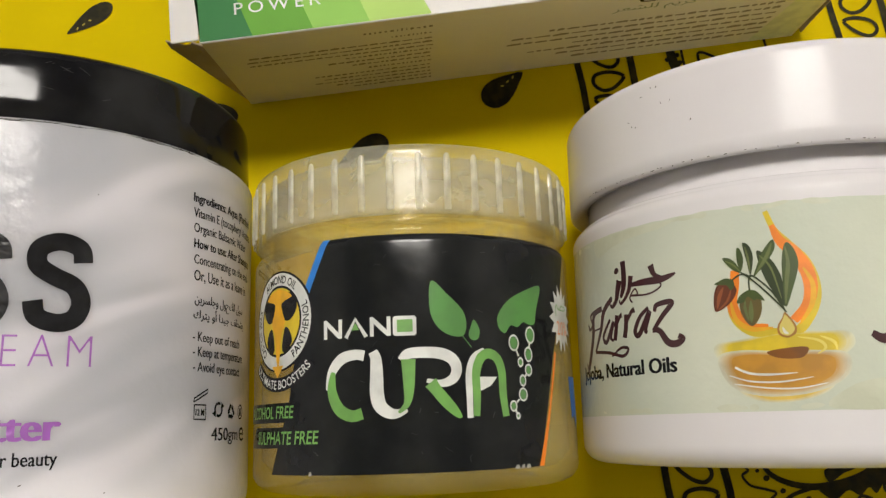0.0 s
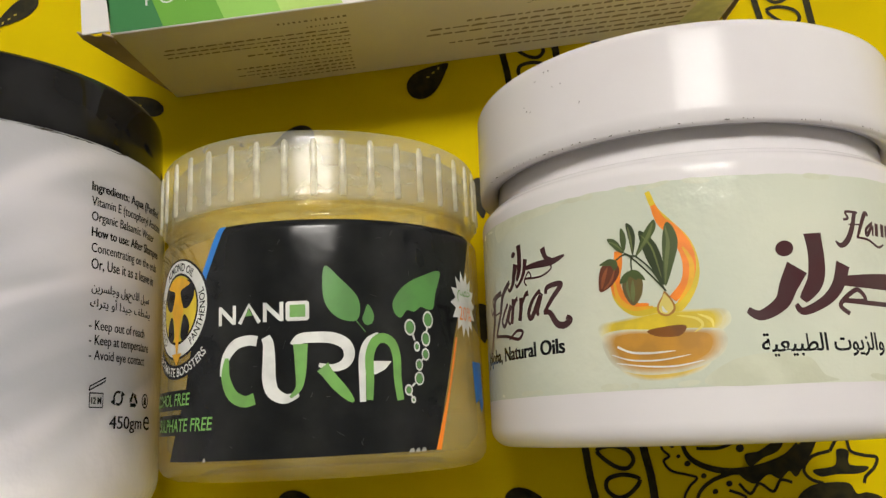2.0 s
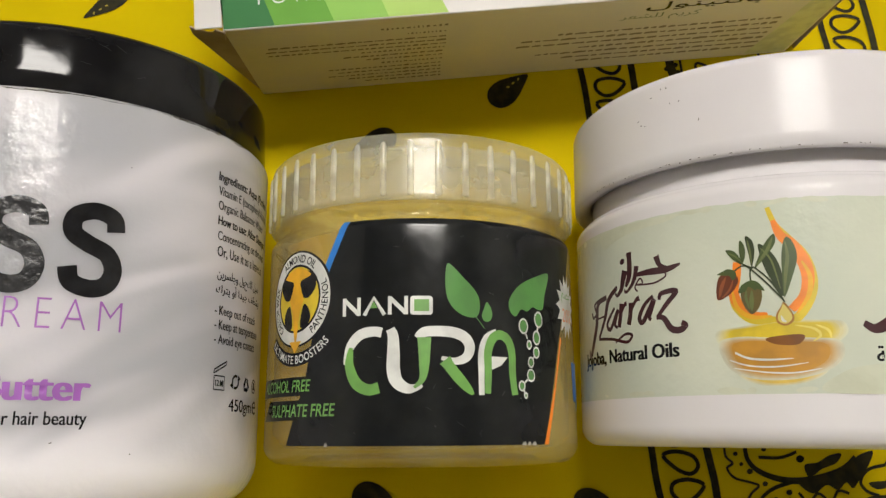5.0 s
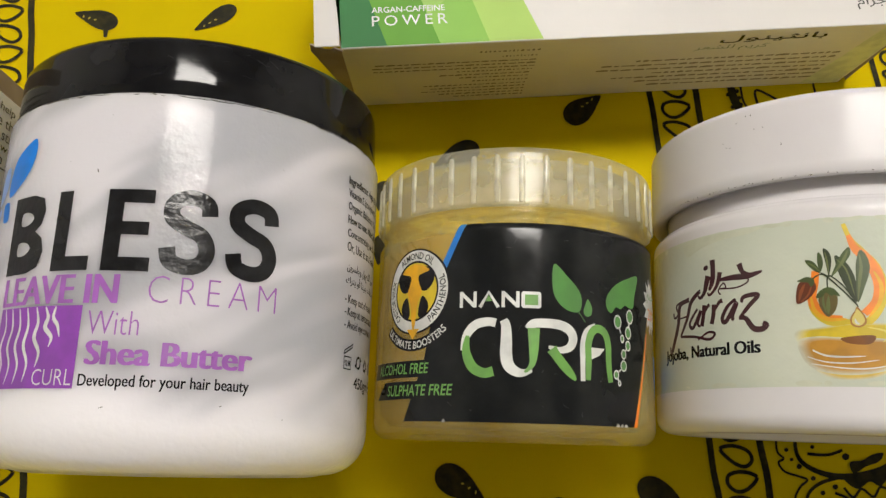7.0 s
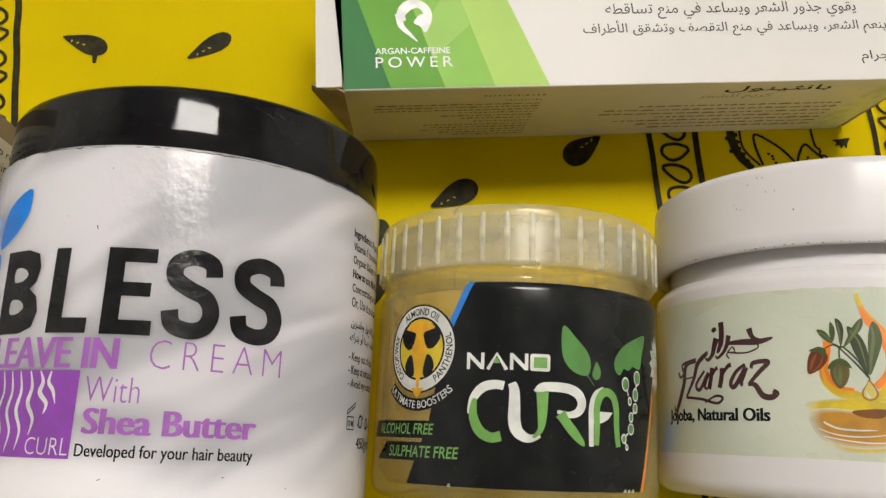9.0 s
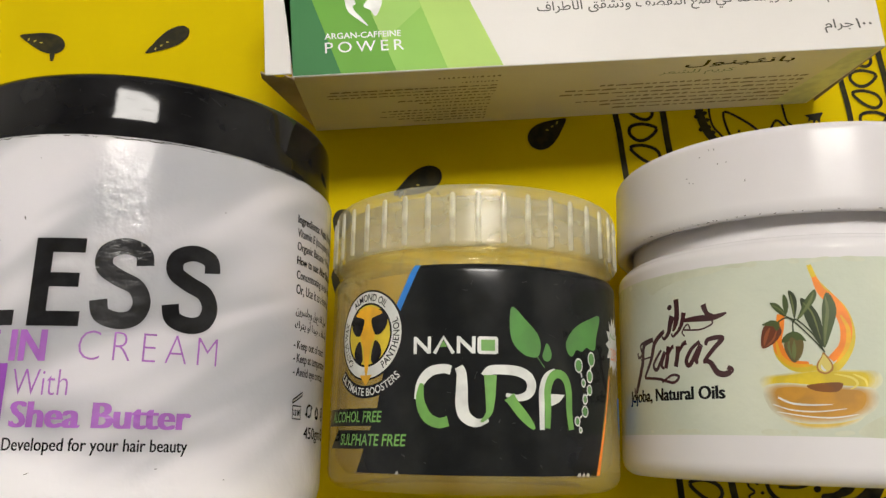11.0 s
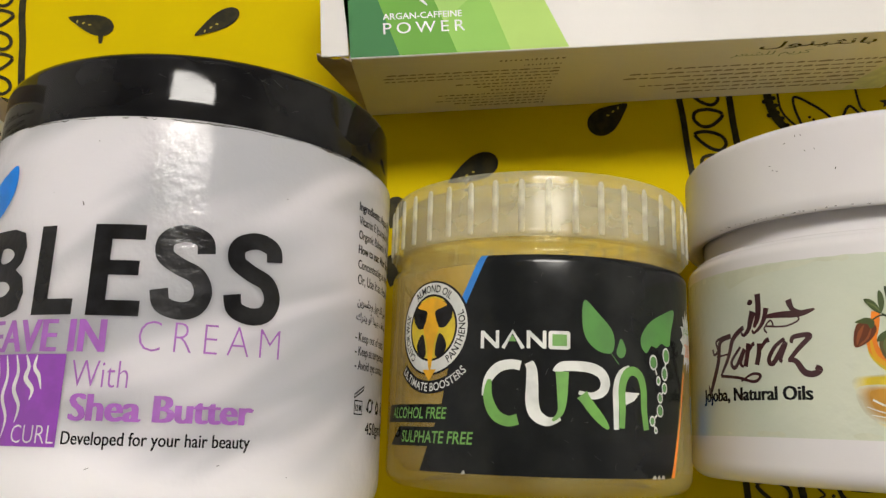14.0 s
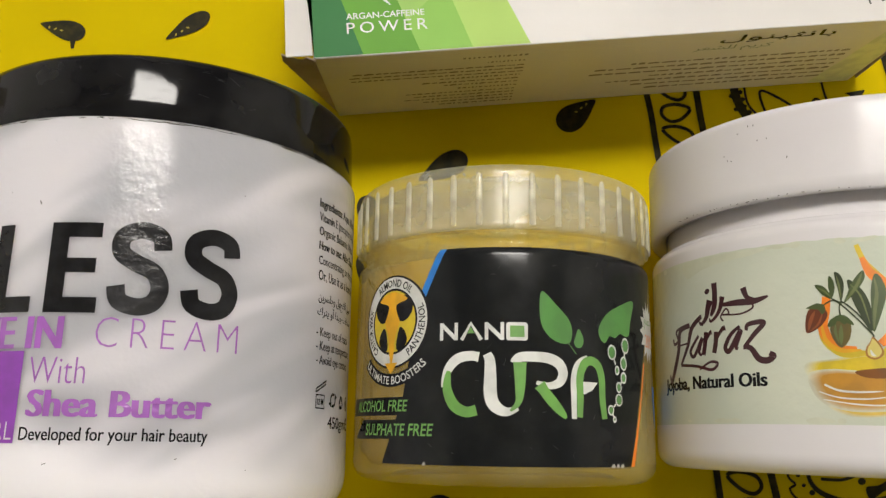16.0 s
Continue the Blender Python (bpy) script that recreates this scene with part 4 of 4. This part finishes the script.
# dark brown calligraphic flourishes, drawn as plain strokes
def script(bm, at, k):
    def s(pts, w, w2=None, mid=None):
        k2 = k * 1.2
        stroke(bm, [at(*p) for p in pts], w * k2, w2 * k2 if w2 else None, 8, True, mid * k2 if mid else None)
    ellipse(bm, *at(420, 155), 0.75 * k, 0.62 * k, 20)
    s([(437, 205), (420, 250), (405, 295), (372, 325), (352, 310)], 1.5, 0.4)
    s([(470, 115), (472, 180), (465, 240), (440, 290)], 1.3, 0.5, 1.2)
    s([(520, 195), (505, 250), (480, 290), (440, 318), (428, 300)], 1.1, 0.3)
    s([(500, 240), (600, 238), (700, 240), (775, 222)], 0.5, 0.3, 1.2)
    s([(645, 165), (665, 215), (720, 238)], 1.2, 0.5)
    s([(520, 325), (505, 300), (540, 262), (555, 290), (510, 290), (620, 298), (690, 275), (690, 250)], 0.32)


def script_at(cx, cy):
    u = -53.6 + (cx - 350) * (0.0636 if cx < 350 else 0.0413)
    return (u, 40.8 - (cy - 115) * 0.0412)


bm = bmesh.new()
script(bm, script_at, 1.0)
printed("flourish", bm, BROWN, label, R_OIL, 0.08)
bm = bmesh.new()
for pts, w, w2, mid in (([(190, 380), (200, 410), (225, 390), (215, 340), (270, 318)], 0.5, 0.4, 0.5), ([(300, 320), (240, 345), (225, 450), (190, 560), (165, 615), (155, 575)], 0.9, 0.3, 1.0),
                        ([(345, 305), (365, 285), (310, 340), (285, 430), (240, 530)], 0.4, 0.5, 0.9), ([(215, 425), (290, 415)], 0.35, 0.35, 0.3), ([(240, 530), (330, 545), (430, 570), (470, 540), (420, 530), (345, 565)], 0.5, 0.3, 0.5),
                        ([(345, 385), (300, 460), (320, 490), (370, 400), (345, 470), (365, 490)], 0.5, 0.4, 0.7), ([(400, 370), (390, 430), (375, 490)], 0.9, 0.9, None), ([(395, 420), (425, 380), (440, 375)], 0.4, 0.8, None),
                        ([(470, 375), (465, 430), (450, 485)], 0.9, 0.9, None), ([(468, 420), (505, 370), (530, 360)], 0.4, 0.9, None), ([(615, 360), (560, 400), (525, 460), (550, 480), (620, 380), (590, 460), (600, 475)], 0.5, 0.5, 0.8),
                        ([(650, 385), (665, 355), (745, 352), (690, 410), (635, 470)], 0.5, 0.6, 0.8), ([(630, 470), (670, 475), (710, 530), (755, 540), (785, 520), (765, 505)], 0.6, 0.7, 1.0)):
    stroke(bm, [script_at(*p) for p in pts], w * 1.35, w2 * 1.35, 8, True, mid * 1.35 if mid else None)
printed("flourish", bm, BROWN, label, R_OIL, 0.08)
bm = bmesh.new()
letters(bm, "Jojoba, Natural Oils", -68.6, 17.2, 31.4, 3.8, 0.010, bold=0.3)
printed("lettering", bm, BLACK_INK, label, R_OIL, 0.08)
bm = bmesh.new()
script(bm, lambda cx, cy: (-4.4 + (cx - 350) * 0.1087, 22.4 + (320 - cy) * 0.0668), 2.2)
printed("flourish", bm, BROWN, label, R_OIL, 0.08)
bm = bmesh.new()


def second(cx, cy):
    return (-8.8 + cx * 0.0423, 43.2 - cy * 0.03416)


for pts, w, w2, mid in (([(575, 130), (600, 120), (590, 90), (625, 85), (660, 88)], 0.5, 0.4, 0.5), ([(640, 88), (620, 160), (585, 235), (545, 268), (520, 245)], 0.9, 0.3, 1.1), ([(720, 100), (705, 85), (680, 130), (640, 220)], 0.4, 0.5, 0.9),
                        ([(600, 155), (670, 150)], 0.3, 0.3, 0.3), ([(635, 220), (700, 228), (760, 262), (800, 245)], 0.4, 0.3, 0.5), ([(745, 130), (700, 170), (700, 205), (740, 150), (735, 205)], 0.4, 0.4, 0.7), ([(770, 135), (760, 205)], 0.9, 0.9, None), ([(810, 135), (800, 205)], 0.9, 0.9, None),
                        ([(840, 140), (830, 205)], 0.9, 0.9, None), ([(900, 130), (960, 130), (900, 210), (960, 240)], 0.6, 0.6, 0.9)):
    stroke(bm, [second(*p) for p in pts], w, w2, 8, True, mid)
printed("flourish", bm, BROWN, label, R_OIL, 0.08)
bm = bmesh.new()
letters(bm, joined("جوجوبا والزيوت الطبيعية"), -2.6, 14.9, 34.0, 4.1, 0.010, bold=0.12)
printed("lettering", bm, BLACK_INK, label, R_OIL, 0.08)

# ---- printed pieces laid flat on a face ----
def laid(name, bm, material, parent, m, label=""):
    """Place a flat drawing in millimetres by the matrix m (metres)."""
    bm.transform(m @ Matrix.Diagonal((0.001, 0.001, 0.001, 1)))
    return part(name, bm, material, parent, label, smooth=False)


def lift(z):
    return Matrix.Translation((0, 0, z / 1000))


# ---- carton behind the jars: a crushed card box, its top leaning forward ----
CARD = plain("white_coated_card", (0.70, 0.68, 0.66), 0.45, 0.22, (0.67, 0.65, 0.63), 18, 0.05, 700, (0.38, 0.52))
CARD_IN = plain("raw_card", (0.42, 0.33, 0.24), 0.8, 0.2, (0.34, 0.26, 0.18), 60, 0.3, 600)
# white card again, with shade and the cloth's yellow bounce mixed into its colour
CARD_SHADED = plain("shaded_card_side", (0.67, 0.61, 0.43), 0.4, 0.4, (0.63, 0.57, 0.40), 20, 0.05, 700)
carton = thing("carton", pose(-0.0305, 0.0618, 0, 0, 0, 7.9), "white and green printed cardboard box lying flat", "box")
LEN, WID, HIGH, SHEAR = 0.1640, 0.054, 0.0458, -0.0027


def carton_point(x, y, z):
    return Vector((x - 0.0018 * z / HIGH * (1 - x / LEN), y + SHEAR * z / HIGH, z))


def panel_bm(corners, thick=0.0005):
    """A thin card panel from four corners."""
    bm = bmesh.new()
    v = [bm.verts.new(c) for c in corners]
    bm.faces.new(v)
    bm.normal_update()
    n = bm.faces[:][0].normal.copy()
    ext = bmesh.ops.extrude_face_region(bm, geom=bm.faces[:])
    for e in ext["geom"]:
        if isinstance(e, bmesh.types.BMVert):
            e.co -= n * thick
    bmesh.ops.recalc_face_normals(bm, faces=bm.faces)
    bmesh.ops.bevel(bm, geom=bm.edges[:], offset=thick * 0.35, segments=1, affect="EDGES")
    return bm


P = carton_point
top = part("top_panel", panel_bm([P(0, 0, HIGH), P(LEN, 0, HIGH), P(LEN, WID, HIGH), P(0, WID, HIGH)]), CARD, carton, smooth=False)
side = part("front_panel", panel_bm([P(0, 0, 0.0003), P(LEN, 0, 0.0003), P(LEN, 0, HIGH - 0.0003), P(0, 0, HIGH - 0.0003)]), CARD_SHADED, carton, smooth=False)
part("back_panel", panel_bm([P(LEN, WID, 0.0003), P(0, WID, 0.0003), P(0, WID, HIGH - 0.0006), P(LEN, WID, HIGH - 0.0006)]), CARD, carton, smooth=False)
part("bottom_panel", panel_bm([P(0, WID - 0.0006, 0.0006), P(LEN, WID - 0.0006, 0.0006), P(LEN, 0.0006, 0.0006), P(0, 0.0006, 0.0006)]), CARD, carton, smooth=False)
part("end_panel", panel_bm([P(LEN - 0.0002, 0.001, 0.0008), P(LEN - 0.0002, WID - 0.001, 0.0008), P(LEN - 0.0002, WID - 0.001, HIGH - 0.0008), P(LEN - 0.0002, 0.001, HIGH - 0.0008)]), CARD, carton, smooth=False)
part("end_panel", panel_bm([P(0.004, WID - 0.001, 0.0008), P(0.004, 0.001, 0.0008), P(0.004, 0.001, HIGH - 0.0008), P(0.004, WID - 0.001, HIGH - 0.0008)]), CARD_IN, carton, smooth=False)
part("tuck_flap", panel_bm([P(-0.0075, 0.0016, HIGH - 0.0014), P(-0.0003, 0.0012, HIGH - 0.0004), P(-0.0003, WID - 0.002, HIGH - 0.0004), P(-0.0068, WID - 0.003, HIGH - 0.0012)]), CARD, carton, "white card flap standing out of the end", smooth=False)
part("dust_flap", panel_bm([P(0.0002, 0.0004, 0.0006), P(0.0002, 0.0002, HIGH - 0.0012), P(-0.0046, 0.0012, HIGH - 0.0030), P(-0.0086, 0.0022, HIGH - 0.0010), P(-0.0092, 0.0026, HIGH - 0.0060)]), CARD_IN, carton, "torn brown inside flap of raw card", smooth=False)
part("end_flap", panel_bm([P(LEN + 0.0030, 0.0006, 0.0006), P(LEN + 0.0034, WID - 0.002, 0.0006), P(LEN + 0.0008, WID - 0.002, HIGH - 0.001), P(LEN + 0.0008, 0.0004, HIGH - 0.001)]), CARD_IN, carton, "brown raw card end flap", smooth=False)
part("torn_edge", panel_bm([P(-0.0006, -0.0004, HIGH - 0.0052), P(0.0004, -0.0006, HIGH - 0.0006), P(-0.0018, 0.0002, HIGH + 0.0004), P(-0.0030, 0.0008, HIGH - 0.0020)]), CARD_IN, carton, smooth=False)


def on_top(z):
    return Matrix.Translation((0, 0, HIGH + z / 1000))


def box_ink(name, colour):
    return plain(name, colour, 0.5, 0.2, tuple(c * 0.93 for c in colour), 40)


# slanting bands of green: where each one ends along the front edge, and how far it leans
EDGES = ((-1.6, 0.0), (10.5, 0.31), (25.4, 0.33), (39.4, 0.31), (54.5, 0.38))
BANDS = (box_ink("box_dark_green", (0.03, 0.17, 0.045)), box_ink("box_mid_green", (0.12, 0.34, 0.03)), box_ink("box_light_green", (0.25, 0.50, 0.085)), box_ink("box_pale_lime", (0.40, 0.60, 0.14)))
for mat, (x0, k0), (x1, k1) in zip(BANDS, EDGES, EDGES[1:]):
    bm = bmesh.new()
    poly(bm, [(x0 + 2.4 * k0, -2.4), (x1 + 2.4 * k1, -2.4), (x1 - 50.8 * k1, 50.8), (x0 - 50.8 * k0, 50.8)])
    laid("green_facet", bm, mat, top, on_top(0.08))
bm = bmesh.new()
poly(bm, [(23.2, 6.4), (34.2, 16.4), (30.0, 30.0), (20.4, 15.0)])
laid("green_facet", bm, box_ink("box_pale_green", (0.32, 0.55, 0.12)), top, on_top(0.13))
bm = bmesh.new()
letters(bm, "POWER", 7.3, 3.7, 21.4, 3.2, 0.0, spacing=1.4)
letters(bm, "ARGAN-CAFFEINE", 7.3, 7.8, 20.8, 1.8, 0.01)
laid("lettering", bm, WHITE_INK, top, on_top(0.18))
bm = bmesh.new()
ring(bm, 18.6, 19.4, 2.6, 5.0, -30, 210)
stroke(bm, [(14.4, 20.0), (14.8, 16.4), (17.4, 13.4), (19.2, 11.4)], 2.4, 0.2)
blob(bm, [(20.6, 19.8), (23.4, 18.6), (22.6, 15.8), (21.4, 14.2), (20.2, 16.0), (18.4, 17.4)])
stroke(bm, [(14.8, 19.6), (17.6, 22.0), (21.0, 22.6)], 2.0, 1.0)
laid("white_swirl", bm, WHITE_INK, top, on_top(0.18))
for words, x, y, w, h in (("يقوي جذور الشعر ويساعد في منع تساقطه", 73.4, 17.2, 75.0, 5.2), ("ينعم الشعر، ويساعد في منع التقصف وتشقق الأطراف", 66.4, 11.6, 90.4, 5.4)):
    bm = bmesh.new()
    letters(bm, joined(words), x, y, w, h, 0.006)
    laid("lettering", bm, GREY_INK, top, on_top(0.08))
bm = bmesh.new()
letters(bm, joined("جرام"), 147.4, 2.2, 8.6, 4.2, 0.006)
letters(bm, "١٠٠", 156.8, 3.2, 4.6, 3.2, 0.006)
laid("lettering", bm, GREY_INK, top, on_top(0.08))


def on_side(bm, name, mat, out=0.12):
    for v in bm.verts:
        q = carton_point(v.co.x / 1000, 0, v.co.y / 1000)
        v.co = (q.x, q.y - out / 1000, q.z)
    return part(name, bm, mat, side, smooth=False)


SIDE_INK = ink("side_print_ink", (0.26, 0.21, 0.11), 0.6)
bm = bmesh.new()
bars(bm, 39, 38.0, 17.5, 3.4, 1, 1, 0.05, True)
bars(bm, 45, 34.6, 11.0, 2.8, 1, 2, 0.05, True)
bars(bm, 7, 27.0, 49.0, 7.0, 3, 3, 0.12, True)
bars(bm, 32, 24.6, 23.5, 2.4, 1, 4, 0.05, True)
bars(bm, 16, 19.6, 39.0, 4.8, 2, 5, 0.5, True)
bars(bm, 36, 16.6, 19.0, 2.6, 1, 6, 0.1, True)
bars(bm, 18, 4.0, 36.5, 12.2, 5, 7, 0.45, True)
on_side(bm, "small_lettering", SIDE_INK)
bm = bmesh.new()
bars(bm, 77, 6.0, 74.0, 23.0, 7, 9, 0.28, True)
on_side(bm, "small_lettering", SIDE_INK)
bm = bmesh.new()
letters(bm, joined("بانثينول"), 109, 37.8, 31.5, 5.0, 0.006)
on_side(bm, "lettering", BLACK_INK)
bm = bmesh.new()
letters(bm, joined("كريم للشعر"), 103, 32.4, 22, 4.2)
on_side(bm, "lettering", ink("dark_lime_ink", (0.16, 0.20, 0.03)))
bm = bmesh.new()
poly(bm, [(150, 1), (163, 1), (163, 44), (156, 44), (153, 20)])
on_side(bm, "pale_edge", ink("pale_side_ink", (0.62, 0.62, 0.30), 0.4), 0.06)

# ---- tall carton standing beside the large jar ----
tall = thing("tall_carton", pose(-0.118, -0.046, 0), "tall white cardboard box printed with black instructions", "box")
part("body", box_bm(-0.078, 0, 0, 0.0815, 0, 0.088, 0.0006), plain("matt_white_card", (0.84, 0.82, 0.79), 0.7, 0.2, (0.80, 0.78, 0.75), 25, 0.1, 700), tall, smooth=False)
# a thin brown strip just beyond the printed face
part("strip", box_bm(-0.0012, -0.0004, 0.0818, 0.0868, 0.002, 0.086), CARD_IN, tall, "thin brown strip along the edge", smooth=False)
FACE = Matrix(((0, 0, 1, 0.0002), (0, 1, 0, 0.046), (-1, 0, 0, 0), (0, 0, 0, 1)))
for words, y, z, w, h in (("formulated to help re", 30.4, 39, 42, 2.7), ("maintain the thick", 27.0, 38, 38, 2.7), ("matrix serum stren", 23.6, 39, 39, 2.7), ("new growth", 20.2, 41, 25, 2.7), ("and men .", 17.4, 44, 20, 2.5), ("the ampoule", 8.8, 40, 26, 2.8),
                          ("carefully, a", 6.0, 39, 24, 2.7), ("gently to", 3.2, 41, 21, 2.7), ("use, repea", 0.7, 39, 23, 2.6), ("po Ekisu", -8.6, 38, 21, 2.6), ("a oil", -11.8, 45, 12, 2.6), ("ata", -44.4, 32, 8, 2.4)):
    bm = bmesh.new()
    letters(bm, words, -z - w, y, w, h)
    laid("lettering", bm, BLACK_INK, tall, FACE)
for words, x, y in (("ions :", -62, 12.2), ("r.", -64, -4.2)):
    bm = bmesh.new()
    letters(bm, words, x, y, 14, 2.6, 0.03)
    laid("lettering", bm, BLACK_INK, tall, FACE)
for y in (16.2, -0.4, -45.4):
    bm = bmesh.new()
    poly(bm, [(-84, y), (-28, y), (-28, y + 0.35), (-84, y + 0.35)])
    laid("ruled_line", bm, BLACK_INK, tall, FACE)

# ---- print on the cloth ----
CLOTH = lift(0.25)


def seed(x, y, tip_x, tip_y, width, mat=INK, spots=3):
    """A black seed, blunt at one end and pointed at the other."""
    a, b = Vector((x, y)), Vector((tip_x, tip_y))
    d = (b - a).normalized()
    n = Vector((-d.y, d.x))
    k = (b - a).length
    prof = ((-0.02, 0.0), (0.03, 0.27), (0.16, 0.45), (0.36, 0.50), (0.58, 0.40), (0.78, 0.24), (0.94, 0.10), (1.0, 0.0))
    bm = bmesh.new()
    blob(bm, [tuple(a + d * k * t + n * width * w) for t, w in prof] + [tuple(a + d * k * t - n * width * w) for t, w in prof[-2:0:-1]], 4)
    ob = laid("seed_print", bm, mat, cloth, CLOTH)
    if spots:
        bm = bmesh.new()
        for i in range(spots):
            ellipse(bm, *(a + d * k * (0.5 + 0.14 * i) + n * width * 0.08), 0.55, 0.28, 40 * i, 8)
        laid("seed_spot", bm, OLIVE, ob, lift(0.33))
    return ob


seed(39.4, 62.4, 50.6, 72.4, 8.6)
seed(10.2, 51.0, -4.0, 42.0, 8.2)
seed(4.6, -53.6, 19.4, -61.6, 9.0)
seed(66.0, -52.6, 83.0, -64.0, 9.2)
seed(43.6, -59.6, 35.0, -74.0, 8.6)
seed(-34.6, 57.4, -48.0, 62.0, 5.6)
seed(-47.0, 102.5, -34.0, 106.0, 8.0)
seed(59.0, 36.0, 60.5, 24.0, 6.0, spots=0)
seed(59.0, -1.0, 60.5, -12.0, 6.0, spots=0)
seed(-19.0, 36.0, -20.5, 26.0, 6.0, spots=0)
seed(-18.0, 18.0, -19.0, 8.0, 6.0, spots=0)
seed(-76.0, 94.4, -88.6, 84.6, 6.2)
seed(-115.0, 84.6, -129.6, 87.6, 7.0)
bm = bmesh.new()
stroke(bm, [(-118.4, 83.0), (-118.0, 79.4)], 2.0, 1.0)
laid("seed_stalk", bm, INK, cloth, CLOTH)


def border(x75, width, y0, y1, phase):
    """A bandana border: two lines with a row of drop-shaped loops between them, slanting with the cloth."""
    def at(x, y):
        return (x75 + x - 0.1735 * (y - 75), y)
    for x, w in ((0, 2.0), (width, 2.2)):
        bm = bmesh.new()
        stroke(bm, [at(x + 0.25 * math.sin(y * 0.31 + x), y) for y in range(y0, y1 + 1, 9)], w, n=3)
        laid("border_line", bm, INK, cloth, CLOTH)
    k, y = 0, y0 + 3.0 + phase
    while y < y1 - 3:
        bm = bmesh.new()
        flip = 1 if k % 2 else -1
        c = width / 2
        pts = [at(c - flip * 5.0, y + 1.6), at(c - flip * 1.0, y + 2.9), at(c + flip * 3.4, y + 1.8), at(c + flip * 4.4, y - 0.9), at(c + flip * 2.0, y - 3.0), at(c - flip * 1.6, y - 2.0)]
        line = smooth_line(pts, 5, True)
        stroke(bm, line + line[:1], 1.15, smooth=False)
        laid("border_loop", bm, INK, cloth, CLOTH)
        y += 7.5
        k += 1


border(67.2, 16.0, -84, 116, 0.6)
border(-158.2, 16.0, -84, 116, 1.4)
border(147.6, 15.6, 30, 116, 2.0)


def bandana(px, py):
    return (86 + (px - 1028) * 0.1555, -40 - (py - 790) * 0.146)


def paisley(name, shapes, at):
    bm = bmesh.new()
    for kind, pts, *w in shapes:
        if kind == "dot":
            ellipse(bm, *at(*pts), w[0], w[0] * 0.85, 20, 12)
        elif kind == "blob":
            blob(bm, [at(*p) for p in pts])
        else:
            stroke(bm, [at(*p) for p in pts], *w)
    return laid(name, bm, INK, cloth, CLOTH)


paisley("paisley_edge", [("line", [(1168, 770), (1170, 795), (1182, 808), (1172, 818), (1185, 835), (1212, 842), (1228, 848), (1215, 862), (1205, 880), (1200, 905)], 0.7),
                         ("line", [(1205, 770), (1210, 800), (1228, 820), (1262, 833), (1300, 836), (1345, 828), (1385, 812), (1410, 790)], 1.1, 2.4), ("line", [(1290, 838), (1255, 852), (1232, 872), (1222, 900)], 1.2, 0.8)], bandana)
paisley("paisley_crescent", [("blob", [(1302, 836), (1350, 828), (1390, 808), (1412, 785), (1440, 775), (1432, 800), (1415, 825), (1400, 846), (1388, 836), (1372, 850), (1352, 842), (1330, 858), (1312, 852)])], bandana)
paisley("paisley_line", [("line", [(1230, 795), (1270, 794), (1300, 782)], 0.9), ("line", [(1300, 858), (1318, 876), (1335, 858), (1358, 872), (1372, 852), (1392, 856)], 0.8), ("line", [(1282, 870), (1310, 882), (1300, 900)], 0.8)], bandana)
paisley("paisley_leaf", [("blob", [(1318, 826), (1314, 806), (1338, 800), (1360, 786), (1382, 782), (1372, 800), (1346, 812), (1330, 824)])], bandana)
paisley("paisley_star", [("line", [(1462, 800), (1478, 776), (1492, 778), (1498, 800), (1520, 808), (1542, 812), (1536, 830), (1520, 846), (1516, 858)], 0.9), ("line", [(1462, 800), (1430, 810), (1414, 832), (1424, 850), (1446, 858)], 0.9)], bandana)
paisley("paisley_star_heart", [("blob", [(1430, 834), (1468, 826), (1474, 798), (1494, 800), (1494, 824), (1526, 828), (1512, 840), (1470, 842), (1442, 846)])], bandana)
paisley("paisley_blot", [("blob", [(1400, 882), (1424, 862), (1460, 856), (1490, 858), (1502, 876), (1520, 874), (1545, 884), (1540, 910), (1440, 912), (1404, 904)])], bandana)
for x, y, r in ((1188, 790, 0.7), (1198, 809, 0.6), (1213, 822, 0.9), (1240, 844, 0.8), (1283, 858, 0.9), (1258, 872, 0.8), (1306, 795, 1.2), (1240, 780, 0.7)):
    paisley("paisley_dot", [("dot", (x, y), r)], bandana)


def upper(px, py):
    return (95 + (px - 1288) * 0.186, 78 - (py - 240) * 0.185)


paisley("paisley_rim", [("line", [(1287, 205), (1289, 235), (1296, 260), (1310, 284), (1332, 302)], 2.0, 2.4, 8, True, 3.0), ("line", [(1304, 205), (1307, 235), (1312, 260), (1325, 277), (1346, 294)], 0.8)], upper)
for x, y in ((1299, 240), (1303, 253), (1306, 266), (1314, 276), (1322, 288), (1284, 248), (1292, 272)):
    paisley("paisley_dot", [("dot", (x, y), 0.9)], upper)
paisley("paisley_petal", [("line", [(1351, 293), (1338, 263), (1333, 240), (1340, 235), (1363, 245), (1388, 260), (1414, 284)], 0.9)], upper)
paisley("paisley_petal", [("line", [(1415, 284), (1419, 262), (1430, 244), (1447, 256), (1476, 278)], 0.9)], upper)
paisley("paisley_frill", [("line", [(1440, 205), (1443, 222), (1449, 244), (1458, 252), (1458, 261), (1470, 263), (1472, 272), (1490, 275)], 0.8)], upper)
paisley("paisley_burst", [("blob", [(1482, 230), (1496, 226), (1515, 222), (1511, 232), (1509, 243), (1503, 238), (1499, 245), (1495, 238), (1488, 241), (1489, 234)])], upper)
for x, y in ((1361, 270), (1368, 274), (1370, 279), (1375, 286), (1435, 269), (1433, 275)):
    paisley("paisley_dot", [("dot", (x, y), 0.55)], upper)
